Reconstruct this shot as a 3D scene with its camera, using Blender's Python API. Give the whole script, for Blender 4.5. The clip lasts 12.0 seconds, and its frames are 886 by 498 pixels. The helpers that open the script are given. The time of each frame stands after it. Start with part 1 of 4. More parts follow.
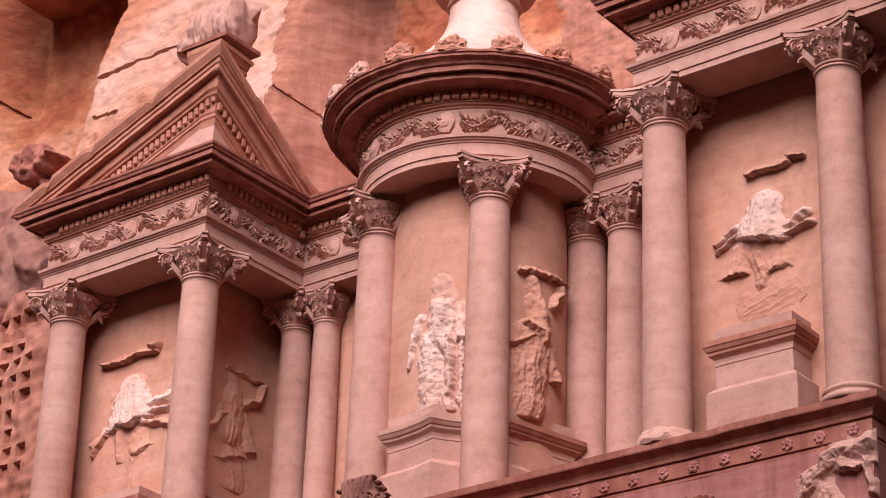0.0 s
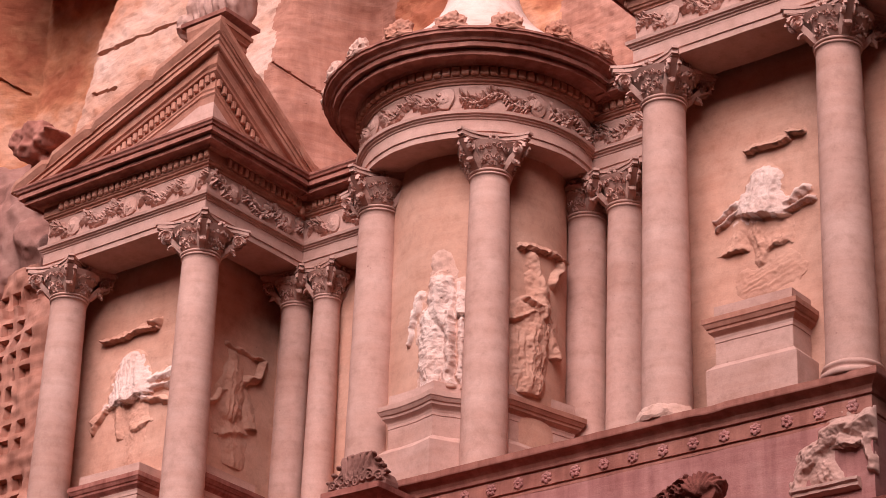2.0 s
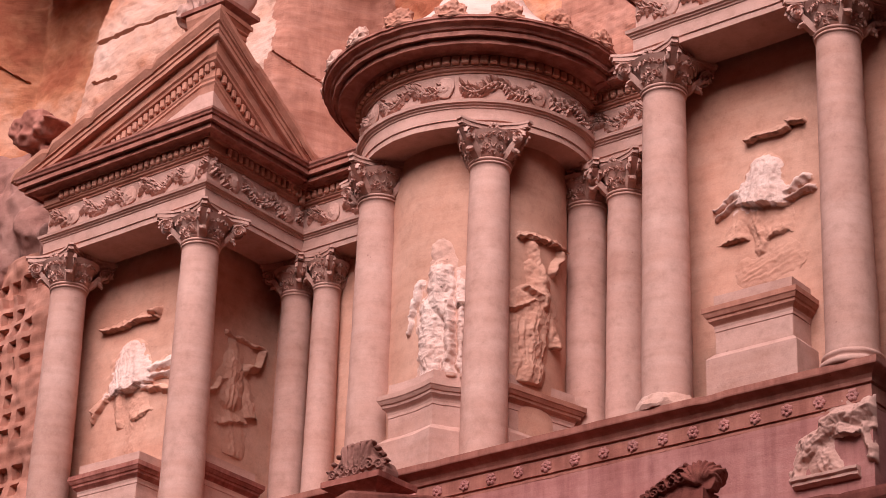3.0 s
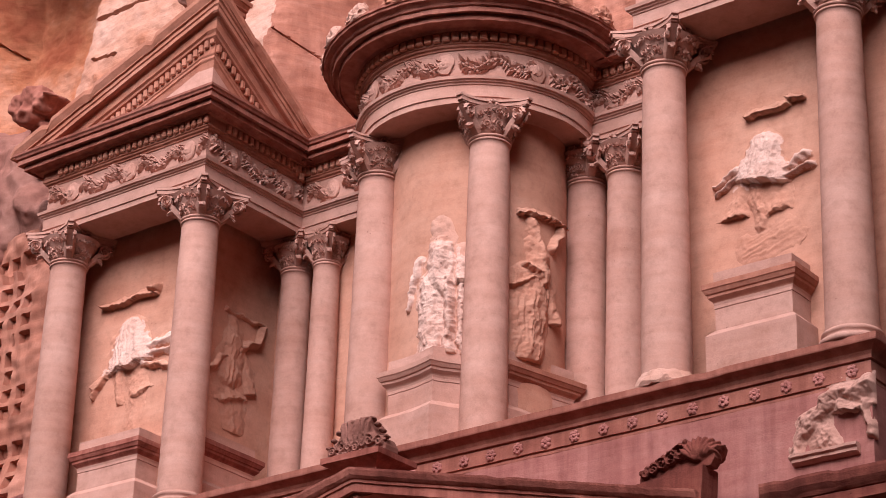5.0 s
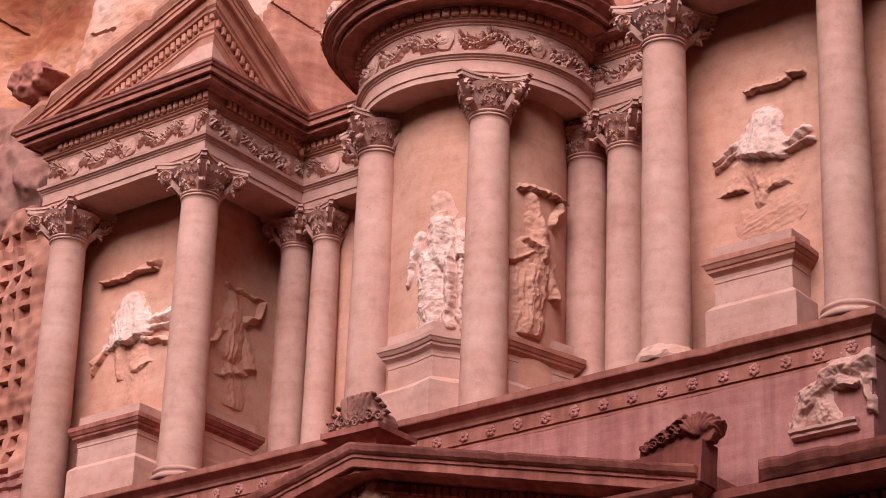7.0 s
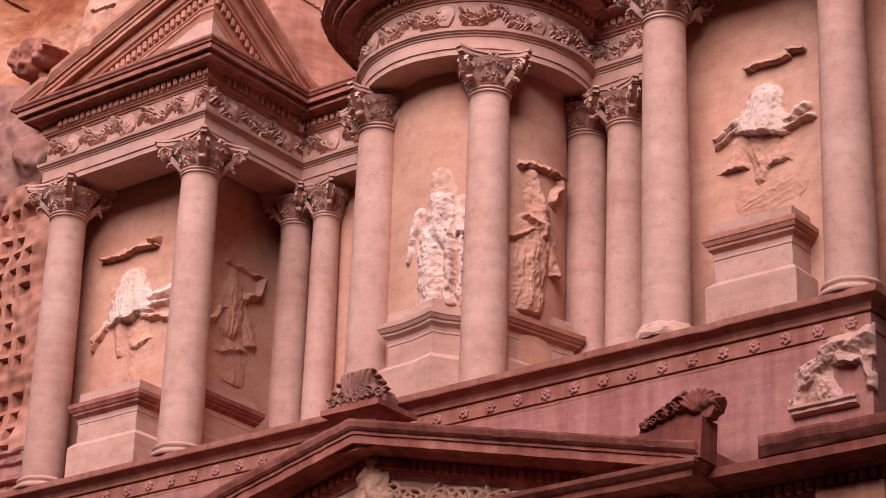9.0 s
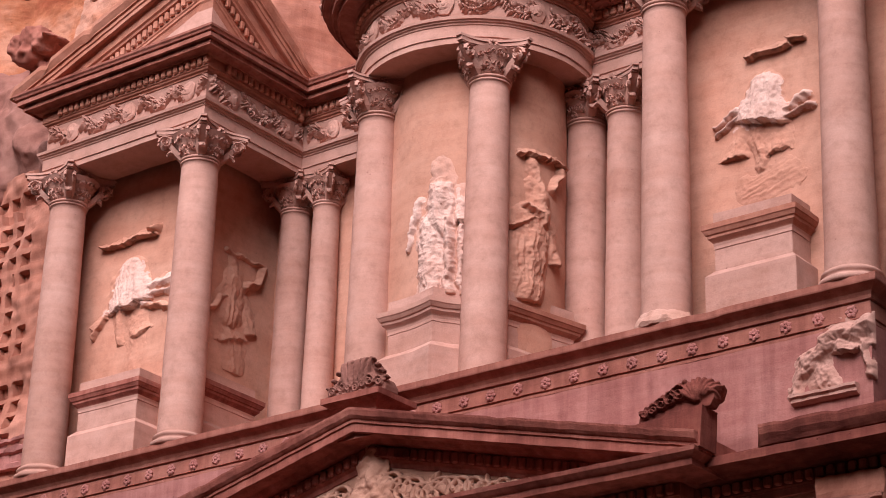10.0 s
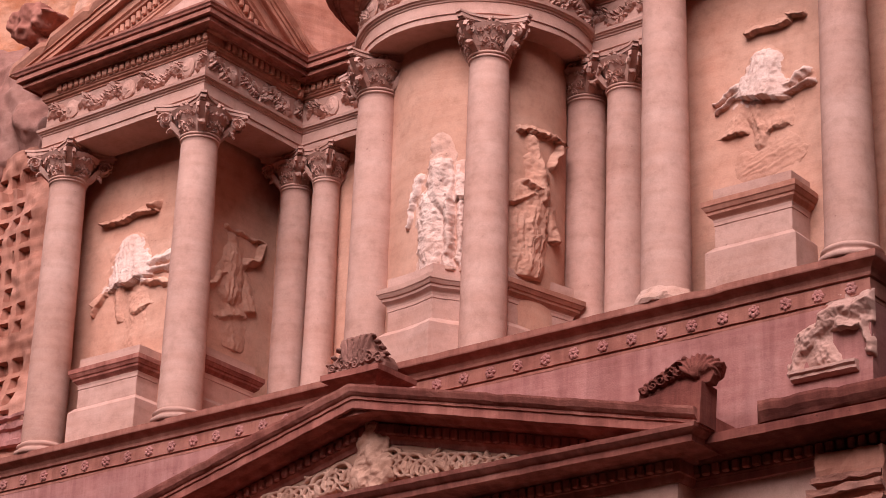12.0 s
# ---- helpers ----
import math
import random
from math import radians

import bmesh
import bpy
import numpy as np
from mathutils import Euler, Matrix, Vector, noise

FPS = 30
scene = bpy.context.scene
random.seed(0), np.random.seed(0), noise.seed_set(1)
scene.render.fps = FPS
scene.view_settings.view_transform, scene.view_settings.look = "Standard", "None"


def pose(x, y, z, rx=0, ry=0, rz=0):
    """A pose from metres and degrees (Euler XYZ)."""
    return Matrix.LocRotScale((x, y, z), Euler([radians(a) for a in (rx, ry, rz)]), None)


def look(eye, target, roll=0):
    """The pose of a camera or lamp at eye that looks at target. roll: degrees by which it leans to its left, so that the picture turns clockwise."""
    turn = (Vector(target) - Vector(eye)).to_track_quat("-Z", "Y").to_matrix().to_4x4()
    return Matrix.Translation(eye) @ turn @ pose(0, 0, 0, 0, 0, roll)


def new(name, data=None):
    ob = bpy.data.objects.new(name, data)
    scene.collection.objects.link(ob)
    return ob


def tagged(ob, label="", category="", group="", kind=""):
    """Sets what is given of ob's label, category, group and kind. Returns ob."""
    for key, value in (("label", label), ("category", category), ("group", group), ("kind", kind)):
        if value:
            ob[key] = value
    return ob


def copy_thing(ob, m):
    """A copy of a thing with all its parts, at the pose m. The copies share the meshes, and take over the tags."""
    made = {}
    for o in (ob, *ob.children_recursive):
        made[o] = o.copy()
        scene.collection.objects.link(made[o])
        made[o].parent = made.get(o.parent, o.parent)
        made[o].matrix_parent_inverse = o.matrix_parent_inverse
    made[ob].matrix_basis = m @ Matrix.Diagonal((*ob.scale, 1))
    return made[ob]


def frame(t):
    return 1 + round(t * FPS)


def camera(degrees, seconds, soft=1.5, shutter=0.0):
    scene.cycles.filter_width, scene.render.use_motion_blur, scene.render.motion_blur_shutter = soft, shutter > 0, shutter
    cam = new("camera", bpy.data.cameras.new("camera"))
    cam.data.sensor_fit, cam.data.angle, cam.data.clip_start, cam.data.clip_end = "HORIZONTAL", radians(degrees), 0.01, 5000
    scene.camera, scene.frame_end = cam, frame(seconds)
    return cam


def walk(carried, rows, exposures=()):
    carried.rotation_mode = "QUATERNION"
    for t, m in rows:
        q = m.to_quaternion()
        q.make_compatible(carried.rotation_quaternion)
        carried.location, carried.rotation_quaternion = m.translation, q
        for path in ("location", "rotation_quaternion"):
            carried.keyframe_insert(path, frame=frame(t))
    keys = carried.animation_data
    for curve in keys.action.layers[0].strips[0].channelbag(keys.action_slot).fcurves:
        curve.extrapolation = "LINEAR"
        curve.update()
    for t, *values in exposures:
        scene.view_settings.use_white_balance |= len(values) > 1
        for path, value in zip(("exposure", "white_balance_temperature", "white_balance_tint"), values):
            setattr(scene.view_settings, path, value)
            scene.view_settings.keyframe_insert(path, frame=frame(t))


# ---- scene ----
cam = camera(21.14, 12.0, soft=0.6)
EYE = (32.92, -40.37, 1.6)
YAW, PITCH, ROLL = 38.466, 26.271, 1.919
# seconds, tilt and pan in degrees from the first view
TILTS = [
    (0.0, 0.0, 0.0), (0.5, -0.132, 0.0), (1.0, -0.276, -0.001), (1.5, -0.421, -0.002), (2.0, -0.561, -0.003),
    (2.5, -0.693, -0.004), (3.0, -0.826, -0.005), (4.0, -1.105, -0.008), (5.0, -1.392, -0.011), (5.5, -1.54, -0.012),
    (6.0, -1.694, -0.013), (6.5, -1.85, -0.013), (7.0, -1.989, -0.013), (8.0, -2.27, -0.013), (9.0, -2.551, -0.013),
    (9.5, -2.69, -0.014), (10.0, -2.825, -0.014), (10.5, -2.963, -0.014), (11.0, -3.104, -0.015), (11.5, -3.247, -0.018),
    (12.0, -3.388, -0.02),
]
walk(cam, [(t, pose(*EYE, 90 + PITCH, 0, YAW) @ pose(0, 0, 0, 0, 0, ROLL) @ pose(0, 0, 0, a, b, 0)) for t, a, b in TILTS],
     exposures=[(0.0, -0.36, 6500.0, 14.0), (12.0, -0.33, 6450.0, 13.0)])

# ---- light: open shade under a bright high sky ----
world = bpy.data.worlds.new("world")
scene.world = world
world.use_nodes = True
wn = world.node_tree.nodes
sky = wn.new("ShaderNodeTexSky")
sky.sky_type = "NISHITA"
sky.sun_disc = False
sky.dust_density, sky.ozone_density, sky.air_density = 4.0, 0.0, 0.8
SUN_EL, SUN_AZ = 39.0, 163.0          # azimuth: degrees clockwise from +y
sky.sun_elevation, sky.sun_rotation = radians(SUN_EL), radians(SUN_AZ)
world.node_tree.links.new(sky.outputs[0], wn["Background"].inputs[0])
wn["Background"].inputs[1].default_value = 0.045
lamp = bpy.data.lights.new("sun", "SUN")
lamp.energy, lamp.angle, lamp.color = 8.6, radians(50), (1.0, 0.92, 0.94)
sun = new("sun", lamp)
_d = Vector((math.sin(radians(SUN_AZ)) * math.cos(radians(SUN_EL)), math.cos(radians(SUN_AZ)) * math.cos(radians(SUN_EL)), math.sin(radians(SUN_EL))))
sun.matrix_world = look(_d * 100, (0, 0, 0))


# ---- materials ----
def stone(name, base, dark, light, rough=0.9, strata=0.35, bump=0.5, pits=0.6, scale=1.0, streak=0.0, spread=0.19):
    """Carved sandstone: mottling at two sizes, tilted beds, grain, pits and rain streaks."""
    m = bpy.data.materials.new(name)
    m.use_nodes = True
    nt = m.node_tree
    n, ln = nt.nodes, nt.links
    bsdf = n["Principled BSDF"]
    geo = n.new("ShaderNodeNewGeometry")
    info = n.new("ShaderNodeObjectInfo")

    def mapping(sc, rot=(0, 0, 0)):
        mp = n.new("ShaderNodeMapping")
        mp.inputs["Scale"].default_value, mp.inputs["Rotation"].default_value = sc, rot
        ln.new(geo.outputs["Position"], mp.inputs["Vector"])
        return mp.outputs[0]

    def tex(vec, sc, detail=6, rgh=0.6):
        t = n.new("ShaderNodeTexNoise")
        t.inputs["Scale"].default_value, t.inputs["Detail"].default_value, t.inputs["Roughness"].default_value = sc, detail, rgh
        ln.new(vec, t.inputs["Vector"])
        return t.outputs["Fac"]

    def ramp(fac, stops):
        r = n.new("ShaderNodeValToRGB")
        r.color_ramp.elements[0].position, r.color_ramp.elements[0].color = stops[0][0], (*stops[0][1], 1)
        r.color_ramp.elements[1].position, r.color_ramp.elements[1].color = stops[1][0], (*stops[1][1], 1)
        for p_, c_ in stops[2:]:
            e = r.color_ramp.elements.new(p_)
            e.color = (*c_, 1)
        ln.new(fac, r.inputs[0])
        return r.outputs[0]

    def mix(a, b, fac, kind="MIX"):
        x = n.new("ShaderNodeMix")
        x.data_type, x.blend_type = "RGBA", kind
        for sock, v in ((x.inputs[0], fac), (x.inputs[6], a), (x.inputs[7], b)):
            if hasattr(v, "links"):
                ln.new(v, sock)
            elif isinstance(v, tuple):
                sock.default_value = (*v, 1)
            else:
                sock.default_value = v
        return x.outputs[2]

    def math_(op, a, b):
        x = n.new("ShaderNodeMath")
        x.operation = op
        for sock, v in ((x.inputs[0], a), (x.inputs[1], b)):
            if hasattr(v, "links"):
                ln.new(v, sock)
            else:
                sock.default_value = v
        return x.outputs[0]

    plain = mapping((scale,) * 3)
    beds = mapping((0.25 * scale, 0.25 * scale, 3.2 * scale), (radians(4), radians(-6), 0))
    rain = mapping((2.6 * scale, 2.6 * scale, 0.25 * scale))
    big = tex(plain, 0.55, 5, 0.6)
    mid = tex(plain, 3.2, 6, 0.65)
    fine = tex(plain, 26, 4, 0.7)
    bed = tex(beds, 1.3, 5, 0.62)
    col = ramp(big, [(0.51 - spread, dark), (0.51 + spread, light), (0.5, base)])
    col = mix(col, ramp(bed, [(0.34, dark), (0.68, light), (0.5, base)]), strata)
    col = mix(col, ramp(mid, [(0.3, (0.78, 0.74, 0.72)), (0.72, (1.08, 1.07, 1.06)), (0.5, (0.98, 0.97, 0.97))]), 0.75, "MULTIPLY")
    col = mix(col, ramp(fine, [(0.3, (0.74, 0.70, 0.69)), (0.7, (1.1, 1.1, 1.1))]), 0.35, "MULTIPLY")
    if streak:
        col = mix(col, ramp(tex(rain, 1.2, 4, 0.6), [(0.4, (0.45, 0.31, 0.30)), (0.62, (1.1, 1.06, 1.05))]), streak, "MULTIPLY")
    vor = n.new("ShaderNodeTexVoronoi")
    vor.inputs["Scale"].default_value = 3.6
    ln.new(plain, vor.inputs["Vector"])
    pit = ramp(math_("ADD", vor.outputs["Distance"], math_("MULTIPLY", mid, 0.4)), [(0.215, (0, 0, 0)), (0.26, (1, 1, 1))])
    pit = mix(pit, ramp(tex(plain, 0.8, 3, 0.6), [(0.45, (1, 1, 1)), (0.52, (0, 0, 0))]), 1.0, "LIGHTEN")
    grit = tex(plain, 75, 3, 0.7)
    col = mix(col, ramp(grit, [(0.32, (0.80, 0.77, 0.76)), (0.68, (1.1, 1.1, 1.1))]), 0.22, "MULTIPLY")
    col = mix(col, mix((0.5, 0.43, 0.41), (1.0, 1.0, 1.0), pit), pits, "MULTIPLY")
    tone = n.new("ShaderNodeHueSaturation")
    ln.new(col, tone.inputs["Color"])
    ln.new(math_("ADD", math_("MULTIPLY", info.outputs["Random"], 0.16), 0.92), tone.inputs["Value"])
    ln.new(tone.outputs[0], bsdf.inputs["Base Color"])
    bsdf.inputs["Roughness"].default_value = rough
    bsdf.inputs["Specular IOR Level"].default_value = 0.2
    h = math_("ADD", math_("MULTIPLY", mid, 0.22), math_("MULTIPLY", fine, 0.2))
    h = math_("ADD", h, math_("MULTIPLY", bed, 0.25))
    pv = n.new("ShaderNodeRGBToBW")
    ln.new(pit, pv.inputs[0])
    h = math_("ADD", h, math_("MULTIPLY", pv.outputs[0], 0.5 * pits))
    bp = n.new("ShaderNodeBump")
    bp.inputs["Strength"].default_value, bp.inputs["Distance"].default_value = bump, 0.09
    ln.new(h, bp.inputs["Height"])
    ln.new(bp.outputs[0], bsdf.inputs["Normal"])
    return m


PINK = stone("rose_sandstone", (0.51, 0.285, 0.232), (0.43, 0.22, 0.17), (0.57, 0.345, 0.29), bump=0.35)
WALL = stone("smooth_rose_wall", (0.54, 0.278, 0.20), (0.47, 0.215, 0.148), (0.61, 0.345, 0.262), bump=0.35, strata=0.3)
RED = stone("red_sandstone", (0.37, 0.145, 0.108), (0.26, 0.088, 0.066), (0.46, 0.205, 0.16), bump=0.5, strata=0.2, streak=0.4)
ATTIC = stone("streaked_rose_stone", (0.42, 0.178, 0.157), (0.31, 0.115, 0.1), (0.50, 0.245, 0.22), bump=0.4, streak=0.35)
BROWN = stone("dark_weathered_sandstone", (0.33, 0.112, 0.086), (0.19, 0.056, 0.043), (0.45, 0.19, 0.148), bump=0.7, strata=0.15, streak=0.5)
# darker tone than BROWN, for the flank cornice and end acroterion
DARK_RED = stone("dark_red_brown_sandstone", (0.21, 0.062, 0.047), (0.11, 0.03, 0.023), (0.33, 0.12, 0.09), bump=0.7, strata=0.15, streak=0.5)
ROSE = stone("deep_rose_sandstone", (0.43, 0.185, 0.13), (0.33, 0.125, 0.085), (0.51, 0.25, 0.19), bump=0.45, streak=0.25)
CLIFF = stone("orange_cliff_rock", (0.54, 0.205, 0.108), (0.40, 0.115, 0.06), (0.60, 0.295, 0.20), bump=1.0, strata=0.1, pits=0.25, scale=0.6, spread=0.1)
SLAB = stone("pale_pink_cliff_slab", (0.53, 0.28, 0.205), (0.45, 0.18, 0.11), (0.60, 0.37, 0.30), bump=1.0, strata=0.04, pits=0.3, scale=0.6, spread=0.14)
TERRA = stone("terracotta_sandstone", (0.50, 0.225, 0.155), (0.41, 0.155, 0.10), (0.56, 0.29, 0.22), bump=0.4, streak=0.2)
ROCK = stone("dull_red_rock", (0.31, 0.135, 0.10), (0.20, 0.075, 0.055), (0.42, 0.22, 0.175), bump=1.0, strata=0.5, scale=0.6)
PALE = stone("pale_broken_stone", (0.66, 0.44, 0.38), (0.54, 0.31, 0.25), (0.74, 0.55, 0.49), bump=0.9, strata=0.2)
RELIEF = stone("worn_relief_stone", (0.56, 0.32, 0.255), (0.47, 0.235, 0.17), (0.70, 0.47, 0.40), bump=0.7, strata=0.2)
TAN = stone("tan_carved_stone", (0.47, 0.265, 0.195), (0.35, 0.18, 0.125), (0.57, 0.36, 0.28), bump=0.7, strata=0.2)
UMBER = stone("weathered_brown_carving", (0.30, 0.135, 0.108), (0.17, 0.066, 0.05), (0.43, 0.225, 0.185), bump=0.8, strata=0.2)
# unseen ground: its shade is put into a darkened sand colour
SAND = stone("sandy_ground", (0.14, 0.083, 0.06), (0.105, 0.058, 0.042), (0.18, 0.112, 0.085), bump=0.6)


# ---- mesh helpers ----
def link(name, bm, mat, parent=None, label="", smooth=False):
    me = bpy.data.meshes.new(name)
    bmesh.ops.recalc_face_normals(bm, faces=bm.faces)
    bm.to_mesh(me)
    bm.free()
    me.materials.append(mat)
    if smooth:
        me.polygons.foreach_set("use_smooth", [True] * len(me.polygons))
    ob = new(name, me)
    ob.parent = parent
    if label:
        ob["label"] = label
    return ob


def part(name, bm, mat, parent, label="", smooth=False):
    return link(name, bm, mat, parent, label, smooth)


def thing(name, label, category, group="", kind="", at=(0, 0, 0)):
    ob = new(name)
    ob.location = at
    return tagged(ob, label, category, group, kind)


def wear(bm, amp, size=0.5):
    """Uneven faces: every vertex shifted by smooth noise."""
    for v in bm.verts:
        q = v.co / size
        v.co += Vector((noise.noise(q), noise.noise(q + Vector((31, 7, 3))), noise.noise(q + Vector((5, 53, 17))))) * amp
    return bm


def lathe(bm, prof, n=48, a0=0.0, a1=360.0, c=(0, 0)):
    """Turns (radius, z) pairs about a vertical axis; angle 0 looks at -y, growing towards +x."""
    full = abs(a1 - a0) >= 359.9
    m = n if full else n + 1
    rings = []
    for r, z in prof:
        rings.append([bm.verts.new((c[0] + r * math.sin(radians(a0 + (a1 - a0) * i / n)), c[1] - r * math.cos(radians(a0 + (a1 - a0) * i / n)), z)) for i in range(m)])
    for a, b in zip(rings, rings[1:]):
        for i in range(n if full else m - 1):
            j = (i + 1) % m
            bm.faces.new((a[i], a[j], b[j], b[i]))
    return rings


def sweep(bm, prof, path, top=None, step=0.35, caps=True):
    """Runs a moulding of (out, z) pairs along a plan polyline, mitred at the corners; out lies to the right of the way.
    top(x, y) adds a height, for raking mouldings."""
    pts = []
    segs = []
    for a, b in zip(path, path[1:]):
        d = Vector((b[0] - a[0], b[1] - a[1]))
        segs.append((Vector(a), Vector(b), d.normalized(), d.length))
    nor = [Vector((d.y, -d.x)) for _, _, d, _ in segs]
    for i, (a, b, d, L) in enumerate(segs):
        k = max(1, round(L / step))
        for j in range(k + (1 if i == len(segs) - 1 else 0)):
            o = nor[i]
            if j == 0 and i > 0:
                o = (nor[i] + nor[i - 1]) / (1 + nor[i].dot(nor[i - 1]))
            pts.append((a + d * (L * j / k), o))
    rows = []
    for q, o in pts:
        row = []
        for out, z in prof:
            x, y = q.x + o.x * out, q.y + o.y * out
            row.append(bm.verts.new((x, y, z + (top(x, y) if top else 0))))
        rows.append(row)
    for a, b in zip(rows, rows[1:]):
        for i in range(len(prof) - 1):
            bm.faces.new((a[i], b[i], b[i + 1], a[i + 1]))
    if caps:
        bm.faces.new(rows[0])
        bm.faces.new(rows[-1][::-1])
    return bm


def prism(bm, poly, z0, z1):
    lo = [bm.verts.new((x, y, z0)) for x, y in poly]
    hi = [bm.verts.new((x, y, z1)) for x, y in poly]
    n = len(poly)
    for i in range(n):
        bm.faces.new((lo[i], lo[(i + 1) % n], hi[(i + 1) % n], hi[i]))
    bm.faces.new(hi)
    bm.faces.new(lo[::-1])
    return bm


def block(bm, x0, x1, y0, y1, z0, z1, bevel=0.0):
    vs = [bm.verts.new(c) for c in ((x0, y0, z0), (x1, y0, z0), (x1, y1, z0), (x0, y1, z0), (x0, y0, z1), (x1, y0, z1), (x1, y1, z1), (x0, y1, z1))]
    fs = [bm.faces.new([vs[i] for i in f]) for f in ((0, 3, 2, 1), (4, 5, 6, 7), (0, 1, 5, 4), (1, 2, 6, 5), (2, 3, 7, 6), (3, 0, 4, 7))]
    if bevel:
        es = list({e for f in fs for e in f.edges})
        bmesh.ops.bevel(bm, geom=es, offset=bevel, segments=1, affect="EDGES")
    return bm


def melt(ob, voxel):
    """Fuses the lumps of one carving into a single skin."""
    mod = ob.modifiers.new("fuse", "REMESH")
    mod.mode, mod.voxel_size, mod.use_smooth_shade = "VOXEL", voxel, True
    return ob


def blob(bm, m, sub=2, rough=0.0, size=0.3):
    got = bmesh.ops.create_icosphere(bm, subdivisions=sub, radius=1.0)
    for v in got["verts"]:
        if rough:
            k = 1 + rough * noise.noise(v.co / size + m.translation * 3)
            v.co *= k
        v.co = m @ v.co
    return bm


def trs(x, y, z, sx, sy, sz, rx=0, ry=0, rz=0):
    return Matrix.LocRotScale((x, y, z), Euler([radians(a) for a in (rx, ry, rz)]), (sx, sy, sz))


# ---- levels of the upper storey ----
FLOOR_Z, NECK_Z, SOFFIT_Z = 20.42, 28.32, 29.24
AX = 7.26                       # axis of the inner pavilion columns
COL_L, COL_R = -12.2, 11.72    # axes of the outer ones
WALL_Y, BACK_Y = 0.95, 3.92     # niche wall, axis of the rear columns
TH_Y = 2.5                      # centre of the round temple

# ---- ground, unseen light-shaping cliffs and closing wall ----
bm = bmesh.new()
block(bm, -900, 900, -900, 900, -0.5, 0)
tagged(link("ground", bm, SAND), "sandy ground of the rock-cut square, darkened to cut bounce light", "ground", kind="structure")

def unseen_cliff(name, a, b, high, label):
    """Unseen rough tall rock from a to b closing the square; cuts sky and bounce."""
    bm = bmesh.new()
    nx, nz = 60, 30
    a, b = Vector(a), Vector(b)
    nr = Vector((-(b - a).y, (b - a).x)).normalized()
    vs = []
    for i in range(nx + 1):
        p = a + (b - a) * (i / nx)
        top = high + 6 * noise.noise(Vector((i * 0.2, 1, high)))
        vs.append([bm.verts.new((*(p + nr * 4 * noise.noise(Vector((i * 0.21, j * 0.13, high)))), -0.3 + top * j / nz)) for j in range(nz + 1)])
    for i in range(nx):
        for j in range(nz):
            bm.faces.new((vs[i][j], vs[i + 1][j], vs[i + 1][j + 1], vs[i][j + 1]))
    tagged(link(name, bm, BROWN), label, "cliff", kind="structure")


# heights and dark stone chosen so less low sky and ground bounce arrives
unseen_cliff("cliff_south", (-90, -80), (100, -80), 62, "unseen red sandstone cliff across the square, raised to cut low sky and bounce light")
unseen_cliff("cliff_west", (-62, 20), (-62, -85), 80, "unseen red sandstone cliff closing the square, added to cut side sky and bounce light")
# out of view; added to keep light off the right pavilion
unseen_cliff("cliff_shoulder", (34, -24), (19, -3), 29, "unseen rough red rock added to block light from the right")
unseen_cliff("cliff_east", (72, -85), (72, 20), 80, "unseen red sandstone cliff closing the square, added to cut side sky and bounce light")

# lower storey: a plain closing wall under the carved cornice
bm = bmesh.new()
block(bm, -13.6, 12.25, -0.2, 9.0, -0.4, 16.3)
tagged(link("wall_lower", bm, PINK), "plain rose sandstone wall of the lower storey", "wall", kind="structure")


# ---- upper ledge with its rosette band ----
LEDGE = [(-0.2, 19.5), (0.35, 19.5), (0.35, 19.56), (0.325, 19.57), (0.325, 19.6), (0.37, 19.61), (0.37, 19.94), (0.33, 19.95), (0.33, 19.98),
         (0.40, 19.99), (0.41, 20.06), (0.45, 20.14), (0.52, 20.2), (0.60, 20.24), (0.64, 20.26), (0.65, 20.29), (0.65, 20.42), (-1.2, 20.42)]
bm = bmesh.new()
sweep(bm, LEDGE, [(-20.0, 0.0), (11.92, 0.0), (11.92, 6.0)], step=0.16)
for v in bm.verts:
    if v.co.y < -0.55:
        v.co.z -= 0.06 * max(0, noise.noise(Vector((v.co.x * 1.1, 1, 7))) - 0.2)
wear(bm, 0.008, 0.3)
ledge = link("ledge", bm, RED)
tagged(ledge, "dark red sandstone ledge with a carved rosette band", "ledge", kind="structure")
bm = bmesh.new()
sweep(bm, [(-0.2, 16.2), (0.32, 16.2), (0.345, 19.5), (-0.2, 19.5)], [(-20.0, 0.0), (11.92, 0.0), (11.92, 6.0)], step=0.4)
tagged(link("wall_attic", wear(bm, 0.015, 0.6), ATTIC), "streaked rose-red sandstone attic wall under the ledge", "wall", kind="structure")
bm = bmesh.new()
block(bm, -20, 11.9, 0.5, 8.0, 16.2, FLOOR_Z - 0.004)
tagged(link("floor_upper", bm, RED), "stone floor of the upper storey", "floor", kind="structure")


# ---- cliff behind and around ----
CRACKS = [((-19.3, 41.5), (-17.5, 41.6), 0.07), ((-17.5, 41.6), (-15.6, 41.7), 0.05), ((-18.7, 39.7), (-17.6, 39.55), 0.04), ((-10.7, 38.2), (-9.0, 36.6), 0.02), ((-9.0, 36.6), (-7.6, 33.9), 0.025), ((-27.0, 44.3), (-25.3, 43.2), 0.035)]


